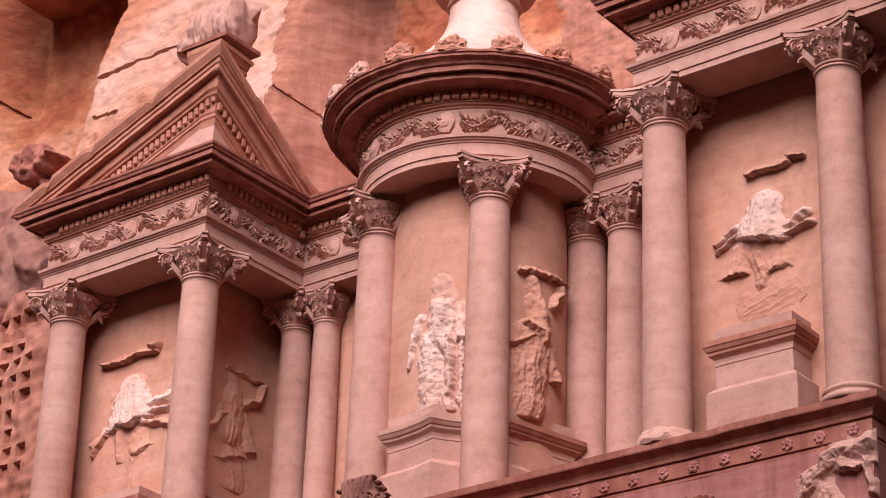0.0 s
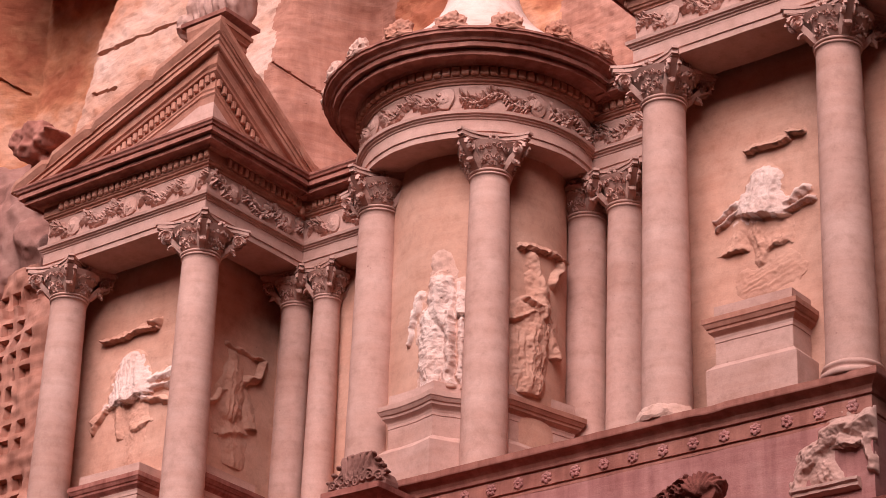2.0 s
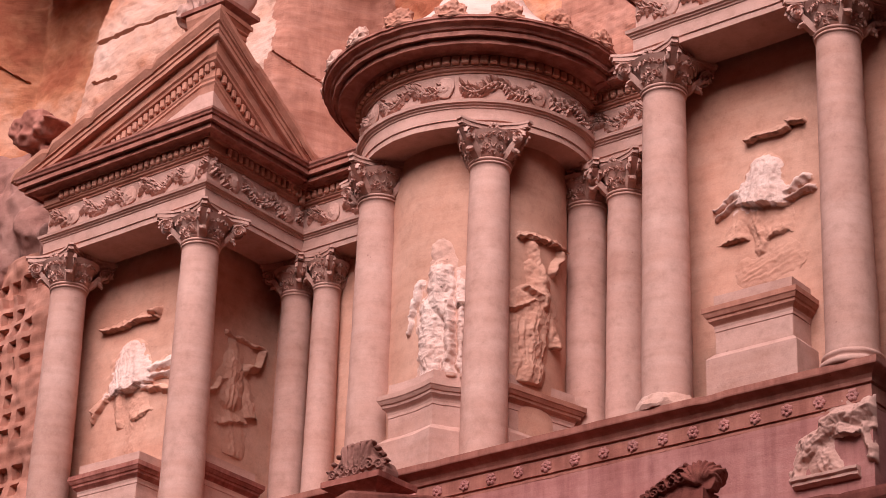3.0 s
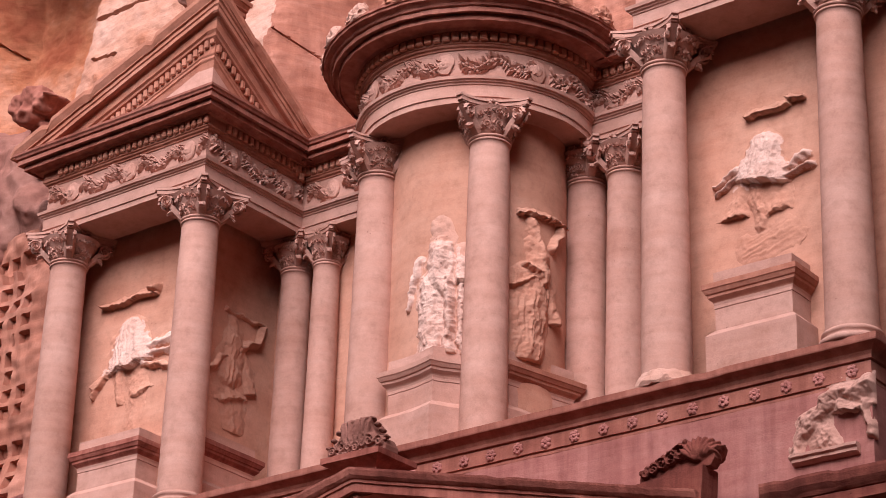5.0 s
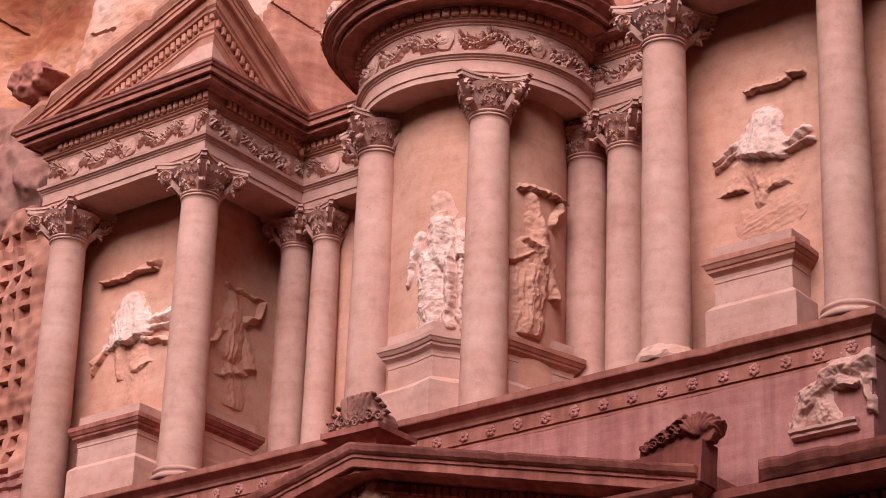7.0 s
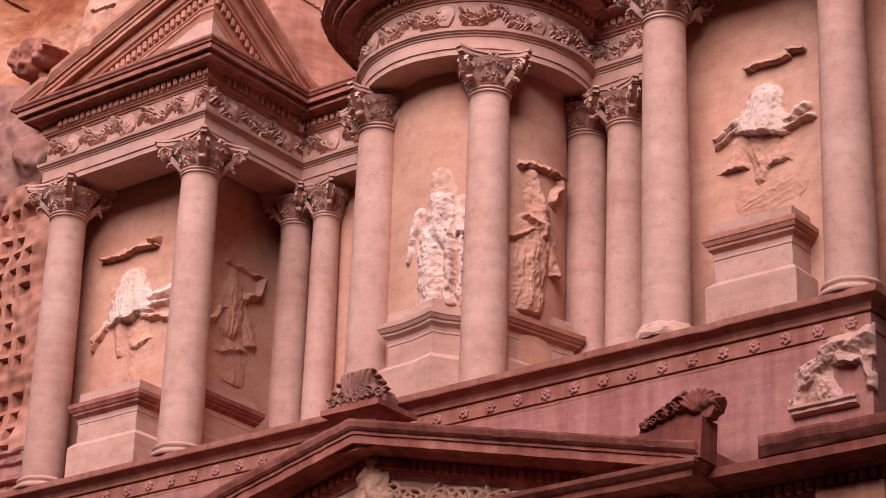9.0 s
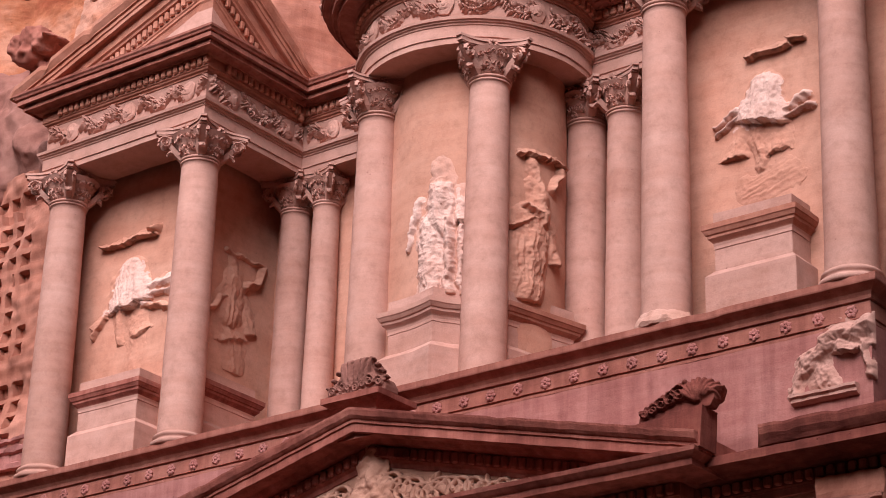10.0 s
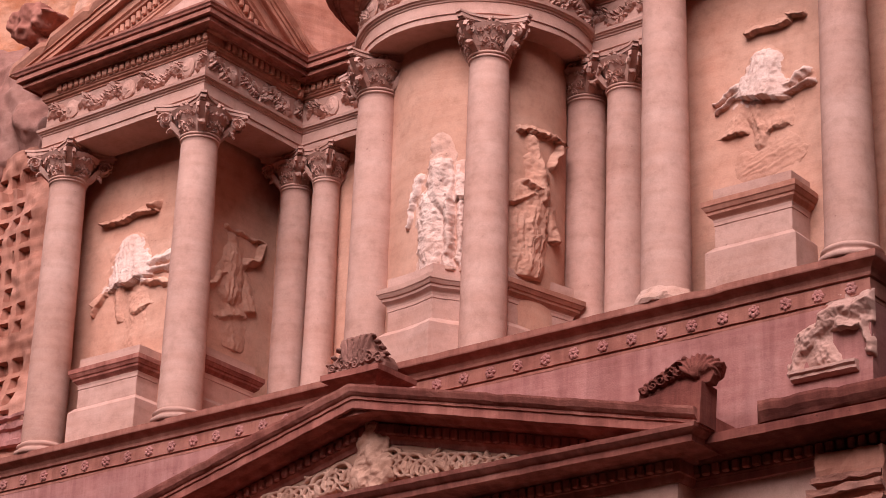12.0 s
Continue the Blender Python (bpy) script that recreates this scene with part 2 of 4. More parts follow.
def cliff_depth(x, z):
    """Distance of the rough rock behind the facade."""
    d = 4.5
    if z > 31.6:
        d = 4.4 + 0.20 * (z - 31.6)
    if -10.6 < x < 3.2 and z > 31.5:
        k = min(1.0, (x + 10.6) / 1.9)
        k = k * k * (3 - 2 * k)
        d += (8.6 - d) * k
        if z > 42.9 + 0.3 * (x + 9.5):
            d -= 3.2 * k
    if x < -19.15:
        d = 9.0 if z < 47.2 else 4.2
    if x < -25.0:
        d = max(4.5, 9.0 - 1.1 * (-25.0 - x))
    for (ax, az), (bx, bz), w in CRACKS:
        if min(ax, bx) - 0.3 < x < max(ax, bx) + 0.3 and min(az, bz) - 0.5 < z < max(az, bz) + 0.5:
            t = max(0, min(1, ((x - ax) * (bx - ax) + (z - az) * (bz - az)) / ((bx - ax) ** 2 + (bz - az) ** 2)))
            e = math.hypot(x - ax - t * (bx - ax), z - az - t * (bz - az)) + 0.05 * noise.noise(Vector((x * 3, z * 3, 1)))
            if e < w:
                d += 9 * w
    return d


bm = bmesh.new()
X0, X1, Z0, Z1, ST, SZ = -34.0, 18.0, 30.0, 52.0, 0.08, 0.07
NX, NZ = int((X1 - X0) / ST), int((Z1 - Z0) / SZ)
vs = []
for i in range(NX + 1):
    col = []
    for j in range(NZ + 1):
        x, z = X0 + ST * i, Z0 + SZ * j
        wob = 0.5 * noise.noise(Vector((x * 0.05, z * 0.3, 9)))
        y = cliff_depth(x + wob, z) + 0.25 * noise.noise(Vector((x * 0.25, z * 0.3, 2))) + 0.07 * noise.noise(Vector((x * 0.8, z * 1.8, 5))) + 0.05 * max(0, noise.noise(Vector((x * 0.5, z * 1.6 + 0.3 * x, 8)))) + 0.06 * noise.noise(Vector((x * 2.1 + z, z * 2.2 - x, 4))) + 0.10 * abs(noise.noise(Vector((x * 0.9 + 0.5 * z, z * 0.9, 6)))) + 0.03 * noise.noise(Vector((x * 5.0, z * 6, 3)))
        col.append(bm.verts.new((x, y, z)))
    vs.append(col)
for i in range(NX):
    for j in range(NZ):
        bm.faces.new((vs[i][j], vs[i + 1][j], vs[i + 1][j + 1], vs[i][j + 1]))
cliff = link("cliff", bm, CLIFF)
cliff.data.materials.append(SLAB)
cliff.data.materials.append(ROSE)
for p in cliff.data.polygons:
    x, y, z = p.center
    w_ = 0.5 * noise.noise(Vector((x * 0.4, z * 0.4, 3))) + 0.25 * noise.noise(Vector((x * 1.7, z * 1.7, 1)))
    if -19.2 < x < -11.0 + w_ and y < 7.6:
        p.material_index = 1
    # right of the temple the duller ROSE also stands in for shade
    elif x > -1.9 + 2 * w_ or -11.5 < x < -8.2 + w_ + 0.25 * max(0, 38 - z):
        p.material_index = 2
tagged(cliff, "orange banded sandstone cliff with cracks and recesses", "cliff", kind="structure")

# niche walls and back wall
for name, box in (("wall_niche_1", (-13.4, -AX - WALL_Y, WALL_Y, 8, FLOOR_Z, 31.3)), ("wall_niche_2", (AX - 0.45, 13.4, WALL_Y, 3.3, FLOOR_Z, 31.3)),
                  ("wall_niche_3", (-AX - WALL_Y + 0.003, AX + 3.0, BACK_Y + 0.3, 8.2, FLOOR_Z, 31.2))):
    bm = block(bmesh.new(), *box)
    bmesh.ops.subdivide_edges(bm, edges=bm.edges, cuts=30, use_grid_fill=True)
    wear(bm, 0.03, 0.9)
    tagged(link(name, bm, WALL), "smooth rose sandstone wall of a pavilion niche", "wall", kind="structure")


# ---- columns ----
def spiral(bm, c, right, up, out, r=0.14, turns=2.2, w=0.028, depth=0.05, n=26):
    """A volute: a rope wound inwards, standing proud of its face."""
    rows = []
    for i in range(n + 1):
        a = turns * 2 * math.pi * i / n
        rad = r * (1 - 0.88 * i / n)
        p = c + right * (rad * math.cos(a)) + up * (rad * math.sin(a))
        d = (right * math.cos(a) + up * math.sin(a))
        k = w * (1 - 0.5 * i / n)
        rows.append([bm.verts.new(p + d * k), bm.verts.new(p + out * depth), bm.verts.new(p - d * k), bm.verts.new(p - out * depth * 0.4)])
    for a, b in zip(rows, rows[1:]):
        for i in range(4):
            bm.faces.new((a[i], a[(i + 1) % 4], b[(i + 1) % 4], b[i]))
    bm.faces.new(rows[0][::-1])
    bm.faces.new(rows[-1])
    return bm


def abacus_poly(h, dip, n=8, cut=0.1):
    """A square with hollowed sides and cut corners."""
    poly = []
    for s in range(4):
        a = math.pi / 2 * s
        ca, sa = math.cos(a), math.sin(a)
        for i in range(n + 1):
            u = -1 + 2 * i / n
            x, y = u * (h - cut), -h + dip * (1 - u * u)
            poly.append((x * ca - y * sa, x * sa + y * ca))
    return poly


def bell_r(t):
    return 0.51 + 0.14 * t + 0.17 * t ** 2


def capital(parent, seed):
    rnd = random.Random(seed)
    H = SOFFIT_Z - NECK_Z
    bm = bmesh.new()
    lathe(bm, [(0.50, 0), (0.53, 0.01), (0.55, 0.04), (0.53, 0.07), (0.49, 0.08)] + [(bell_r(t), 0.08 + 0.62 * t) for t in (0, 0.25, 0.5, 0.75, 1.0)], 40)
    cap = part("capital", bm, PINK, parent, "carved floral capital with corner scrolls", smooth=True)
    cap.location = (0, 0, NECK_Z)
    bm = bmesh.new()
    for k, (h, dip, z0, z1) in enumerate(((0.80, 0.27, H - 0.27, H - 0.19), (0.86, 0.29, H - 0.19, H - 0.16), (0.90, 0.29, H - 0.16, H - 0.06), (0.94, 0.29, H - 0.06, H))):
        prism(bm, abacus_poly(h, dip), z0, z1)
    wear(bm, 0.02, 0.3)
    part("abacus", bm, PINK, cap)
    up = Vector((0, 0, 1))
    for q in range(4):
        a = radians(45 + 90 * q)
        out = Vector((math.sin(a), -math.cos(a), 0))
        side = Vector((math.cos(a), math.sin(a), 0))
        bm = bmesh.new()
        # horn under the abacus corner, with a scroll on each flank and a leaf tip
        rows = []
        for t, r, w, z in ((0, 0.52, 0.13, 0.09), (0.3, 0.64, 0.15, 0.2), (0.6, 0.80, 0.15, 0.38), (0.85, 0.98, 0.14, 0.54), (1, 1.14, 0.12, H - 0.25)):
            rows.append([bm.verts.new(out * (r - 0.1) + side * w + up * z), bm.verts.new(out * (r + 0.03) + side * w * 0.6 + up * (z - 0.03)),
                         bm.verts.new(out * (r + 0.03) - side * w * 0.6 + up * (z - 0.03)), bm.verts.new(out * (r - 0.1) - side * w + up * z)])
        for r0, r1 in zip(rows, rows[1:]):
            for i in range(3):
                bm.faces.new((r0[i], r0[i + 1], r1[i + 1], r1[i]))
        for s in (1, -1):
            c = out * 0.95 + side * s * 0.10 + up * (H - 0.40)
            spiral(bm, c, out, up, side * s, r=0.17, w=0.05, depth=0.07)
        blob(bm, Matrix.Translation(out * 0.78 + up * (0.27 + rnd.uniform(-0.03, 0.03))) @ Matrix.Rotation(a, 4, "Z") @ trs(0, 0, 0, 0.11, 0.13, 0.07, rx=35), 2, 0.4)
        blob(bm, Matrix.Translation(out * 0.86 + up * (0.20 + rnd.uniform(-0.03, 0.03))) @ Matrix.Rotation(a, 4, "Z") @ trs(0, 0, 0, 0.05, 0.07, 0.04, rx=60), 2, 0.4)
        part("volute", bm, PINK, cap)
    for q in range(4):
        a = radians(90 * q)
        bm = bmesh.new()
        # vine scrolls on the bell between the horns
        for dg, t, r in ((-14, 0.38, 0.13), (14, 0.38, 0.13), (-9, 0.78, 0.10), (9, 0.78, 0.10), (-25, 0.72, 0.11), (25, 0.72, 0.11), (-24, 0.22, 0.08), (24, 0.22, 0.08), (0, 0.12, 0.08)):
            th = a + radians(dg)
            o = Vector((math.sin(th), -math.cos(th), 0))
            s = Vector((math.cos(th), math.sin(th), 0))
            spiral(bm, o * (bell_r(t) + 0.01) + up * (0.08 + 0.62 * t + rnd.uniform(-0.02, 0.02)), s * (1 if dg < 0 else -1), up, o, r=r, turns=1.7, w=0.022, depth=0.04, n=18)
        for i in range(8):
            t = rnd.uniform(0.05, 1)
            th = a + radians(rnd.uniform(-30, 30)) * (0.35 + 0.65 * t)
            o = Vector((math.sin(th), -math.cos(th), 0))
            blob(bm, Matrix.Translation(o * (bell_r(t) + 0.004) + up * (0.08 + 0.62 * t)) @ Matrix.Rotation(th, 4, "Z") @ trs(0, 0, 0, 0.045, 0.03, 0.022, ry=rnd.uniform(0, 180)), 1)
        part("vine_scroll", bm, PINK, cap)
        bm = bmesh.new()
        o = Vector((math.sin(a), -math.cos(a), 0))
        for i in range(6):
            blob(bm, Matrix.Translation(o * 0.66 + up * (H - 0.12)) @ Matrix.Rotation(a, 4, "Z") @ trs(0.08 * math.cos(i * 1.05), 0, 0.08 * math.sin(i * 1.05), 0.06, 0.08, 0.06), 1, 0.4)
        part("flower_boss", bm, PINK, cap)
    return cap


def column(label, base="whole", seed=1):
    col = thing("column", label, "column", "columns of the upper storey")
    bm = bmesh.new()
    H = NECK_Z - FLOOR_Z
    prof = []
    for i in range(60):
        t = i / 59
        r = 0.565 - 0.075 * t ** 1.4
        prof.append((r, FLOOR_Z + 0.02 + (H - 0.1) * t))
    prof += [(0.505, NECK_Z - 0.075), (0.525, NECK_Z - 0.06), (0.525, NECK_Z - 0.03), (0.5, NECK_Z - 0.01), (0.5, NECK_Z + 0.05)]
    lathe(bm, prof, 48)
    for v in bm.verts:
        k = 0.012 * noise.noise(v.co * 1.3 + Vector((seed * 7, 0, 0))) + 0.006 * noise.noise(v.co * 5)
        v.co.x *= 1 + k * 1.5
        v.co.y *= 1 + k * 1.5
    part("shaft", bm, PINK, col, smooth=True)
    if base == "whole":
        bm = bmesh.new()
        prof = [(0.5, 0.0), (0.69, 0.0), (0.72, 0.05), (0.71, 0.11), (0.66, 0.14), (0.62, 0.16), (0.615, 0.20), (0.64, 0.22), (0.66, 0.26), (0.64, 0.30), (0.6, 0.32), (0.56, 0.36)]
        lathe(bm, [(r, FLOOR_Z + z) for r, z in prof], 48)
        wear(bm, 0.012, 0.3)
        part("base", bm, PINK, col, "moulded round base", smooth=True)
    elif base == "broken":
        bm = bmesh.new()
        prof = [(0.5, -0.01), (0.70, 0.0), (0.72, 0.08), (0.7, 0.17), (0.66, 0.25), (0.6, 0.33), (0.54, 0.38)]
        lathe(bm, [(r, FLOOR_Z + z) for r, z in prof], 64)
        wear(bm, 0.05, 0.14)
        part("base", bm, RELIEF, col, "pale crumbled base")
    capital(col, seed)
    return col


whole = column("rose sandstone column with a carved capital and moulded base")
whole.matrix_basis = pose(-AX, 0, 0)
for x, y, slim in ((COL_L, 0, 1), (COL_R, 0, 1), (-AX, BACK_Y - 0.05, 0.84), (-6.2, BACK_Y, 0.75), (2.38, BACK_Y, 1), (3.57, BACK_Y, 0.95)):
    copy_thing(whole, pose(x, y, 0) @ Matrix.Diagonal((slim, slim, 1, 1)))
chipped = column("rose sandstone column with a carved capital and pale broken base", "broken", 2)
chipped.matrix_basis = pose(AX - 0.05, 0, 0)
bare = column("rose sandstone column of the round temple with worn foot", "none", 3)
bare.matrix_basis = pose(1.75, 0.66, 0, 0, 0, 43)
copy_thing(bare, pose(-1.75, 0.66, 0, 0, 0, -43))

# ---- entablatures ----
ARCH = [(-0.75, 29.24), (0.50, 29.24), (0.50, 29.39), (0.535, 29.405), (0.535, 29.72), (0.56, 29.73), (0.57, 29.77), (0.61, 29.79), (0.62, 29.82), (0.665, 29.84), (0.68, 29.92), (0.52, 29.94), (-0.75, 29.94)]
FRIEZE = [(-0.7, 29.94), (0.49, 29.94), (0.49, 30.72), (-0.7, 30.72)]
BED = [(-0.7, 30.72), (0.52, 30.72), (0.53, 30.76), (0.58, 30.79), (0.60, 30.84), (0.63, 30.85), (0.63, 31.13), (0.74, 31.14), (0.75, 31.19), (-0.7, 31.19)]
CORNICE = [(-0.7, 31.16), (0.76, 31.16), (0.80, 31.20), (0.86, 31.23), (0.99, 31.24), (1.00, 31.19), (1.03, 31.19), (1.03, 31.31), (1.01, 31.33), (1.01, 31.36), (1.13, 31.37), (1.14, 31.34), (1.16, 31.34),
           (1.16, 31.46), (1.14, 31.47), (1.14, 31.50), (1.20, 31.51), (1.22, 31.56), (1.26, 31.60), (1.27, 31.66), (-0.7, 31.66)]
PATH_L = [(-12.3, 3.2), (-12.3, 0.0), (-AX, 0.0), (-AX, BACK_Y), (0.0, BACK_Y)]
PATH_R = [(0.0, BACK_Y), (AX, BACK_Y), (AX, 0.0), (13.6, 0.0)]


def dentils(parent, path, o0, o1, z0, z1, w=0.17, gap=0.065, mat=TERRA, top=None):
    """Small blocks under a cornice, each one a piece."""
    made = {}
    for a, b in zip(path, path[1:]):
        a, b = Vector(a), Vector(b)
        d = (b - a).normalized()
        nrm = Vector((d.y, -d.x))
        L = (b - a).length + o1
        k = int(L / (w + gap))
        ang = math.degrees(math.atan2(d.y, d.x))
        for i in range(k):
            q = a + d * ((i + 0.5) * (w + gap)) + nrm * ((o0 + o1) / 2)
            if "dentil" not in made:
                bm = bmesh.new()
                block(bm, -w / 2, w / 2, -(o1 - o0) / 2, (o1 - o0) / 2, z0, z1, 0.028)
                ob = part("dentil", bm, mat, parent)
                made["dentil"] = ob.data
            else:
                ob = new("dentil", made["dentil"])
                ob.parent = parent
            ob.matrix_basis = pose(q.x, q.y, top(q.x, q.y) if top else 0, 0, 0, ang)


def leaf(bm, m, l, w, h):
    """A pointed leaf with a raised midrib."""
    a, b, c, d, e, f = [bm.verts.new(m @ Vector(p)) for p in ((-l, 0.02, 0), (l, 0.01, 0), (-0.15 * l, 0.02, w), (-0.15 * l, 0.02, -w), (-0.35 * l, -h, 0), (0.4 * l, -0.8 * h, 0))]
    for q in ((a, c, e), (a, e, d), (c, f, e), (d, e, f), (c, b, f), (d, f, b)):
        bm.faces.new(q)


def garland(bm, place, length, h, rnd, medal=2.2):
    """Leaves, fruit and twisting stems along a frieze; place(u, v, out) gives the point and its frame."""
    u = 0.12
    while u < length - 0.05:
        ph = (u % medal) / medal
        if abs(ph - 0.5) < 0.085:
            m = place(u, h * 0.5, 0.03)
            for r, dd in ((0.30, 0.07), (0.2, 0.11), (0.1, 0.13)):
                blob(bm, m @ trs(0, 0, 0, r * 0.85, dd, r), 2, 0.25, 0.35)
            u += 0.40
            continue
        v = h * (0.5 + 0.20 * math.sin(u * 5.5))
        blob(bm, place(u, v, 0.03) @ trs(0, 0, 0, 0.07, 0.06, 0.035, ry=-50 * math.cos(u * 5.5)), 1)
        for k in range(4):
            way = 1 if k % 2 else -1
            m = place(u + rnd.uniform(-0.04, 0.04), v + way * rnd.uniform(0.03, 0.27) * h, rnd.uniform(0.0, 0.03))
            leaf(bm, m @ Matrix.Rotation(radians(rnd.uniform(15, 75) * way), 4, "Y"), rnd.uniform(0.09, 0.16), rnd.uniform(0.035, 0.06), rnd.uniform(0.07, 0.13))
        if rnd.random() < 0.6:
            blob(bm, place(u, v + rnd.uniform(-0.2, 0.2) * h, 0.04) @ trs(0, 0, 0, 0.05, 0.07, 0.05), 1)
        u += 0.085
    return bm


def flat_place(o, ang):
    base = Matrix.Translation(o) @ Matrix.Rotation(radians(ang), 4, "Z")
    return lambda u, v, out: base @ Matrix.Translation((u, -out, v))


def entablature(path, label, runs, seed):
    ent = thing("entablature", label, "entablature")
    rnd = random.Random(seed)
    part("architrave", wear(sweep(bmesh.new(), ARCH, path, step=0.3), 0.012, 0.5), PINK, ent)
    part("frieze", wear(sweep(bmesh.new(), FRIEZE, path, step=0.3), 0.012, 0.5), PINK, ent, "frieze ground")
    part("bed_moulding", wear(sweep(bmesh.new(), BED, path, step=0.3), 0.01, 0.4), ROSE, ent)
    part("cornice", wear(sweep(bmesh.new(), CORNICE, path, step=0.18), 0.012, 0.3), RED, ent, "darker red projecting cornice")
    for o, ang, L in runs:
        part("garland", wear(garland(bmesh.new(), flat_place(o, ang), L, 0.74, rnd), 0.01, 0.1), PINK, ent, "carved garland of leaves and discs")
    dentils(ent, path, 0.62, 0.72, 30.90, 31.13, 0.165, 0.055)
    return ent


entablature(PATH_L, "rose sandstone entablature with carved garland frieze and dentils",
            [((-12.75, -0.49, 29.96), 0, 6.0), ((-AX + 0.49, -0.45, 29.96), 90, 3.8), ((-AX + 0.6, BACK_Y - 0.49, 29.96), 0, 5.0)], 11)
entablature(PATH_R, "rose sandstone entablature with carved garland frieze and dentils",
            [((1.6, BACK_Y - 0.49, 29.96), 0, 5.0), ((AX - 0.49, -0.49, 29.96), 0, 6.6)], 12)

# ---- broken pediment over the pavilion ----
APEX_Z, EDGE = 34.77, -AX + 1.27
RAKE = [(-0.7, -0.02), (1.27, -0.02), (1.26, -0.14), (1.20, -0.24), (1.16, -0.30), (1.16, -0.33), (1.10, -0.35), (1.10, -0.46), (1.06, -0.48), (1.06, -0.60), (1.02, -0.62), (1.02, -0.57), (0.9, -0.58), (0.86, -0.64), (0.84, -0.86), (0.78, -0.90), (0.76, -0.96), (0.62, -1.0), (0.62, -1.30),
        (0.59, -1.33), (0.59, -1.40), (0.55, -1.43), (0.5, -1.58), (-0.7, -1.58)]
def chip_top(bm):
    """Broken stretches along the upper edge of the raking moulding."""
    for v in bm.verts:
        out = max(v.co.x + AX, -v.co.y)
        if out > 1.19:
            n_ = noise.noise(Vector(((v.co.x + v.co.y) * 0.8, 2, 5))) + 0.5 * noise.noise(Vector(((v.co.x + v.co.y) * 2.3, 7, 1)))
            if n_ > 0.22:
                v.co.z -= 0.11
                v.co.y += 0.05
        if v.co.z < 31.6:
            v.co.z = 31.6
    return bm


pediment = thing("broken_pediment", "half of a broken rose sandstone pediment with raking cornice", "pediment")
front_top = lambda x, y: APEX_Z - 0.375 * (EDGE - x)
side_top = lambda x, y: APEX_Z - 0.65 * (y + 1.27)
bm = sweep(bmesh.new(), RAKE, [(-13.75, 0.0), (-AX, 0.0), (-AX, 0.002)], top=front_top, step=0.2)
part("raking_cornice", wear(chip_top(bm), 0.012, 0.3), TERRA, pediment)
bm = sweep(bmesh.new(), RAKE, [(-AX - 0.002, 0.0), (-AX, 0.0), (-AX, 3.4)], top=side_top, step=0.2)
part("raking_cornice", wear(chip_top(bm), 0.012, 0.3), TERRA, pediment)
dentils(pediment, [(-11.6, 0), (-AX, 0)], 0.6, 0.72, -1.22, -0.97, 0.15, 0.05, TERRA, front_top)
dentils(pediment, [(-AX, 0.0 - 0.6), (-AX, 2.6)], 0.6, 0.72, -1.22, -0.97, 0.15, 0.05, TERRA, side_top)
bm = bmesh.new()
vs = [bm.verts.new(c) for c in ((-13.4, -0.5, 31.6), (-AX + 0.5, -0.5, 31.6), (-AX + 0.5, -0.5, 34.05), (-AX + 0.5, 3.4, 31.6))]
bm.faces.new((vs[0], vs[1], vs[2]))
bm.faces.new((vs[1], vs[3], vs[2]))
bm.faces.new((vs[0], vs[2], vs[3]))
part("tympanum", bm, PINK, pediment)


# ---- round temple ----
DRUM_R, DRUM_D = 2.34, 2.14      # half width and half depth of the drum
tholos = thing("round_temple", "round rose sandstone temple with conical roof between the pavilions", "temple")
bm = bmesh.new()
lathe(bm, [(DRUM_R, FLOOR_Z + (29.3 - FLOOR_Z) * i / 30) for i in range(31)], 72)
bmesh.ops.transform(bm, matrix=Matrix.Translation((0, TH_Y, 0)) @ Matrix.Diagonal((1, DRUM_D / DRUM_R, 1, 1)), verts=bm.verts)
part("drum", wear(bm, 0.03, 0.7), WALL, tholos, "smooth curved drum wall", smooth=True)
RA = 2.5
def ring(prof, n=144):
    bm = bmesh.new()
    lathe(bm, [(RA + o, z) for o, z in prof], n, c=(0, TH_Y))
    return bm


bm = ring(ARCH)
part("architrave", wear(bm, 0.012, 0.5), PINK, tholos)
part("frieze", ring(FRIEZE), PINK, tholos)
part("bed_moulding", wear(ring(BED), 0.01, 0.4), ROSE, tholos)
RIM = [(0.4, 31.13), (0.74, 31.14), (0.80, 31.19), (0.92, 31.22), (1.14, 31.24), (1.15, 31.18), (1.19, 31.18), (1.20, 31.31), (1.17, 31.33), (1.17, 31.36), (1.30, 31.37), (1.31, 31.33), (1.34, 31.33), (1.35, 31.44), (1.33, 31.46), (1.40, 31.48), (1.43, 31.54),
       (1.50, 31.59), (1.57, 31.61), (1.58, 31.67), (1.62, 31.69), (1.62, 31.75), (1.2, 31.84), (0.0, 31.9)]
part("cornice", wear(ring(RIM), 0.02, 0.25), RED, tholos, "deep red moulded cornice ring")
rnd = random.Random(5)
ringp = lambda u, v, out: Matrix.Translation((0, TH_Y, 29.96 + v)) @ Matrix.Rotation(u / 3.0 - math.pi * 0.75, 4, "Z") @ Matrix.Translation((0, -2.99 - out, 0))
part("garland", wear(garland(bmesh.new(), ringp, 3.0 * math.pi * 1.5, 0.74, rnd, 2.36), 0.01, 0.1), PINK, tholos, "carved garland of leaves and discs")
mesh = None
for i in range(84):
    a = 360 / 84 * i
    if mesh is None:
        bm = block(bmesh.new(), -0.098, 0.098, -RA - 0.735, -RA - 0.61, 30.90, 31.13, 0.025)
        ob = part("dentil", bm, TERRA, tholos)
        mesh = ob.data
    else:
        ob = new("dentil", mesh)
        ob.parent = tholos
    ob.matrix_basis = pose(0, TH_Y, 0, 0, 0, a)
bm = bmesh.new()
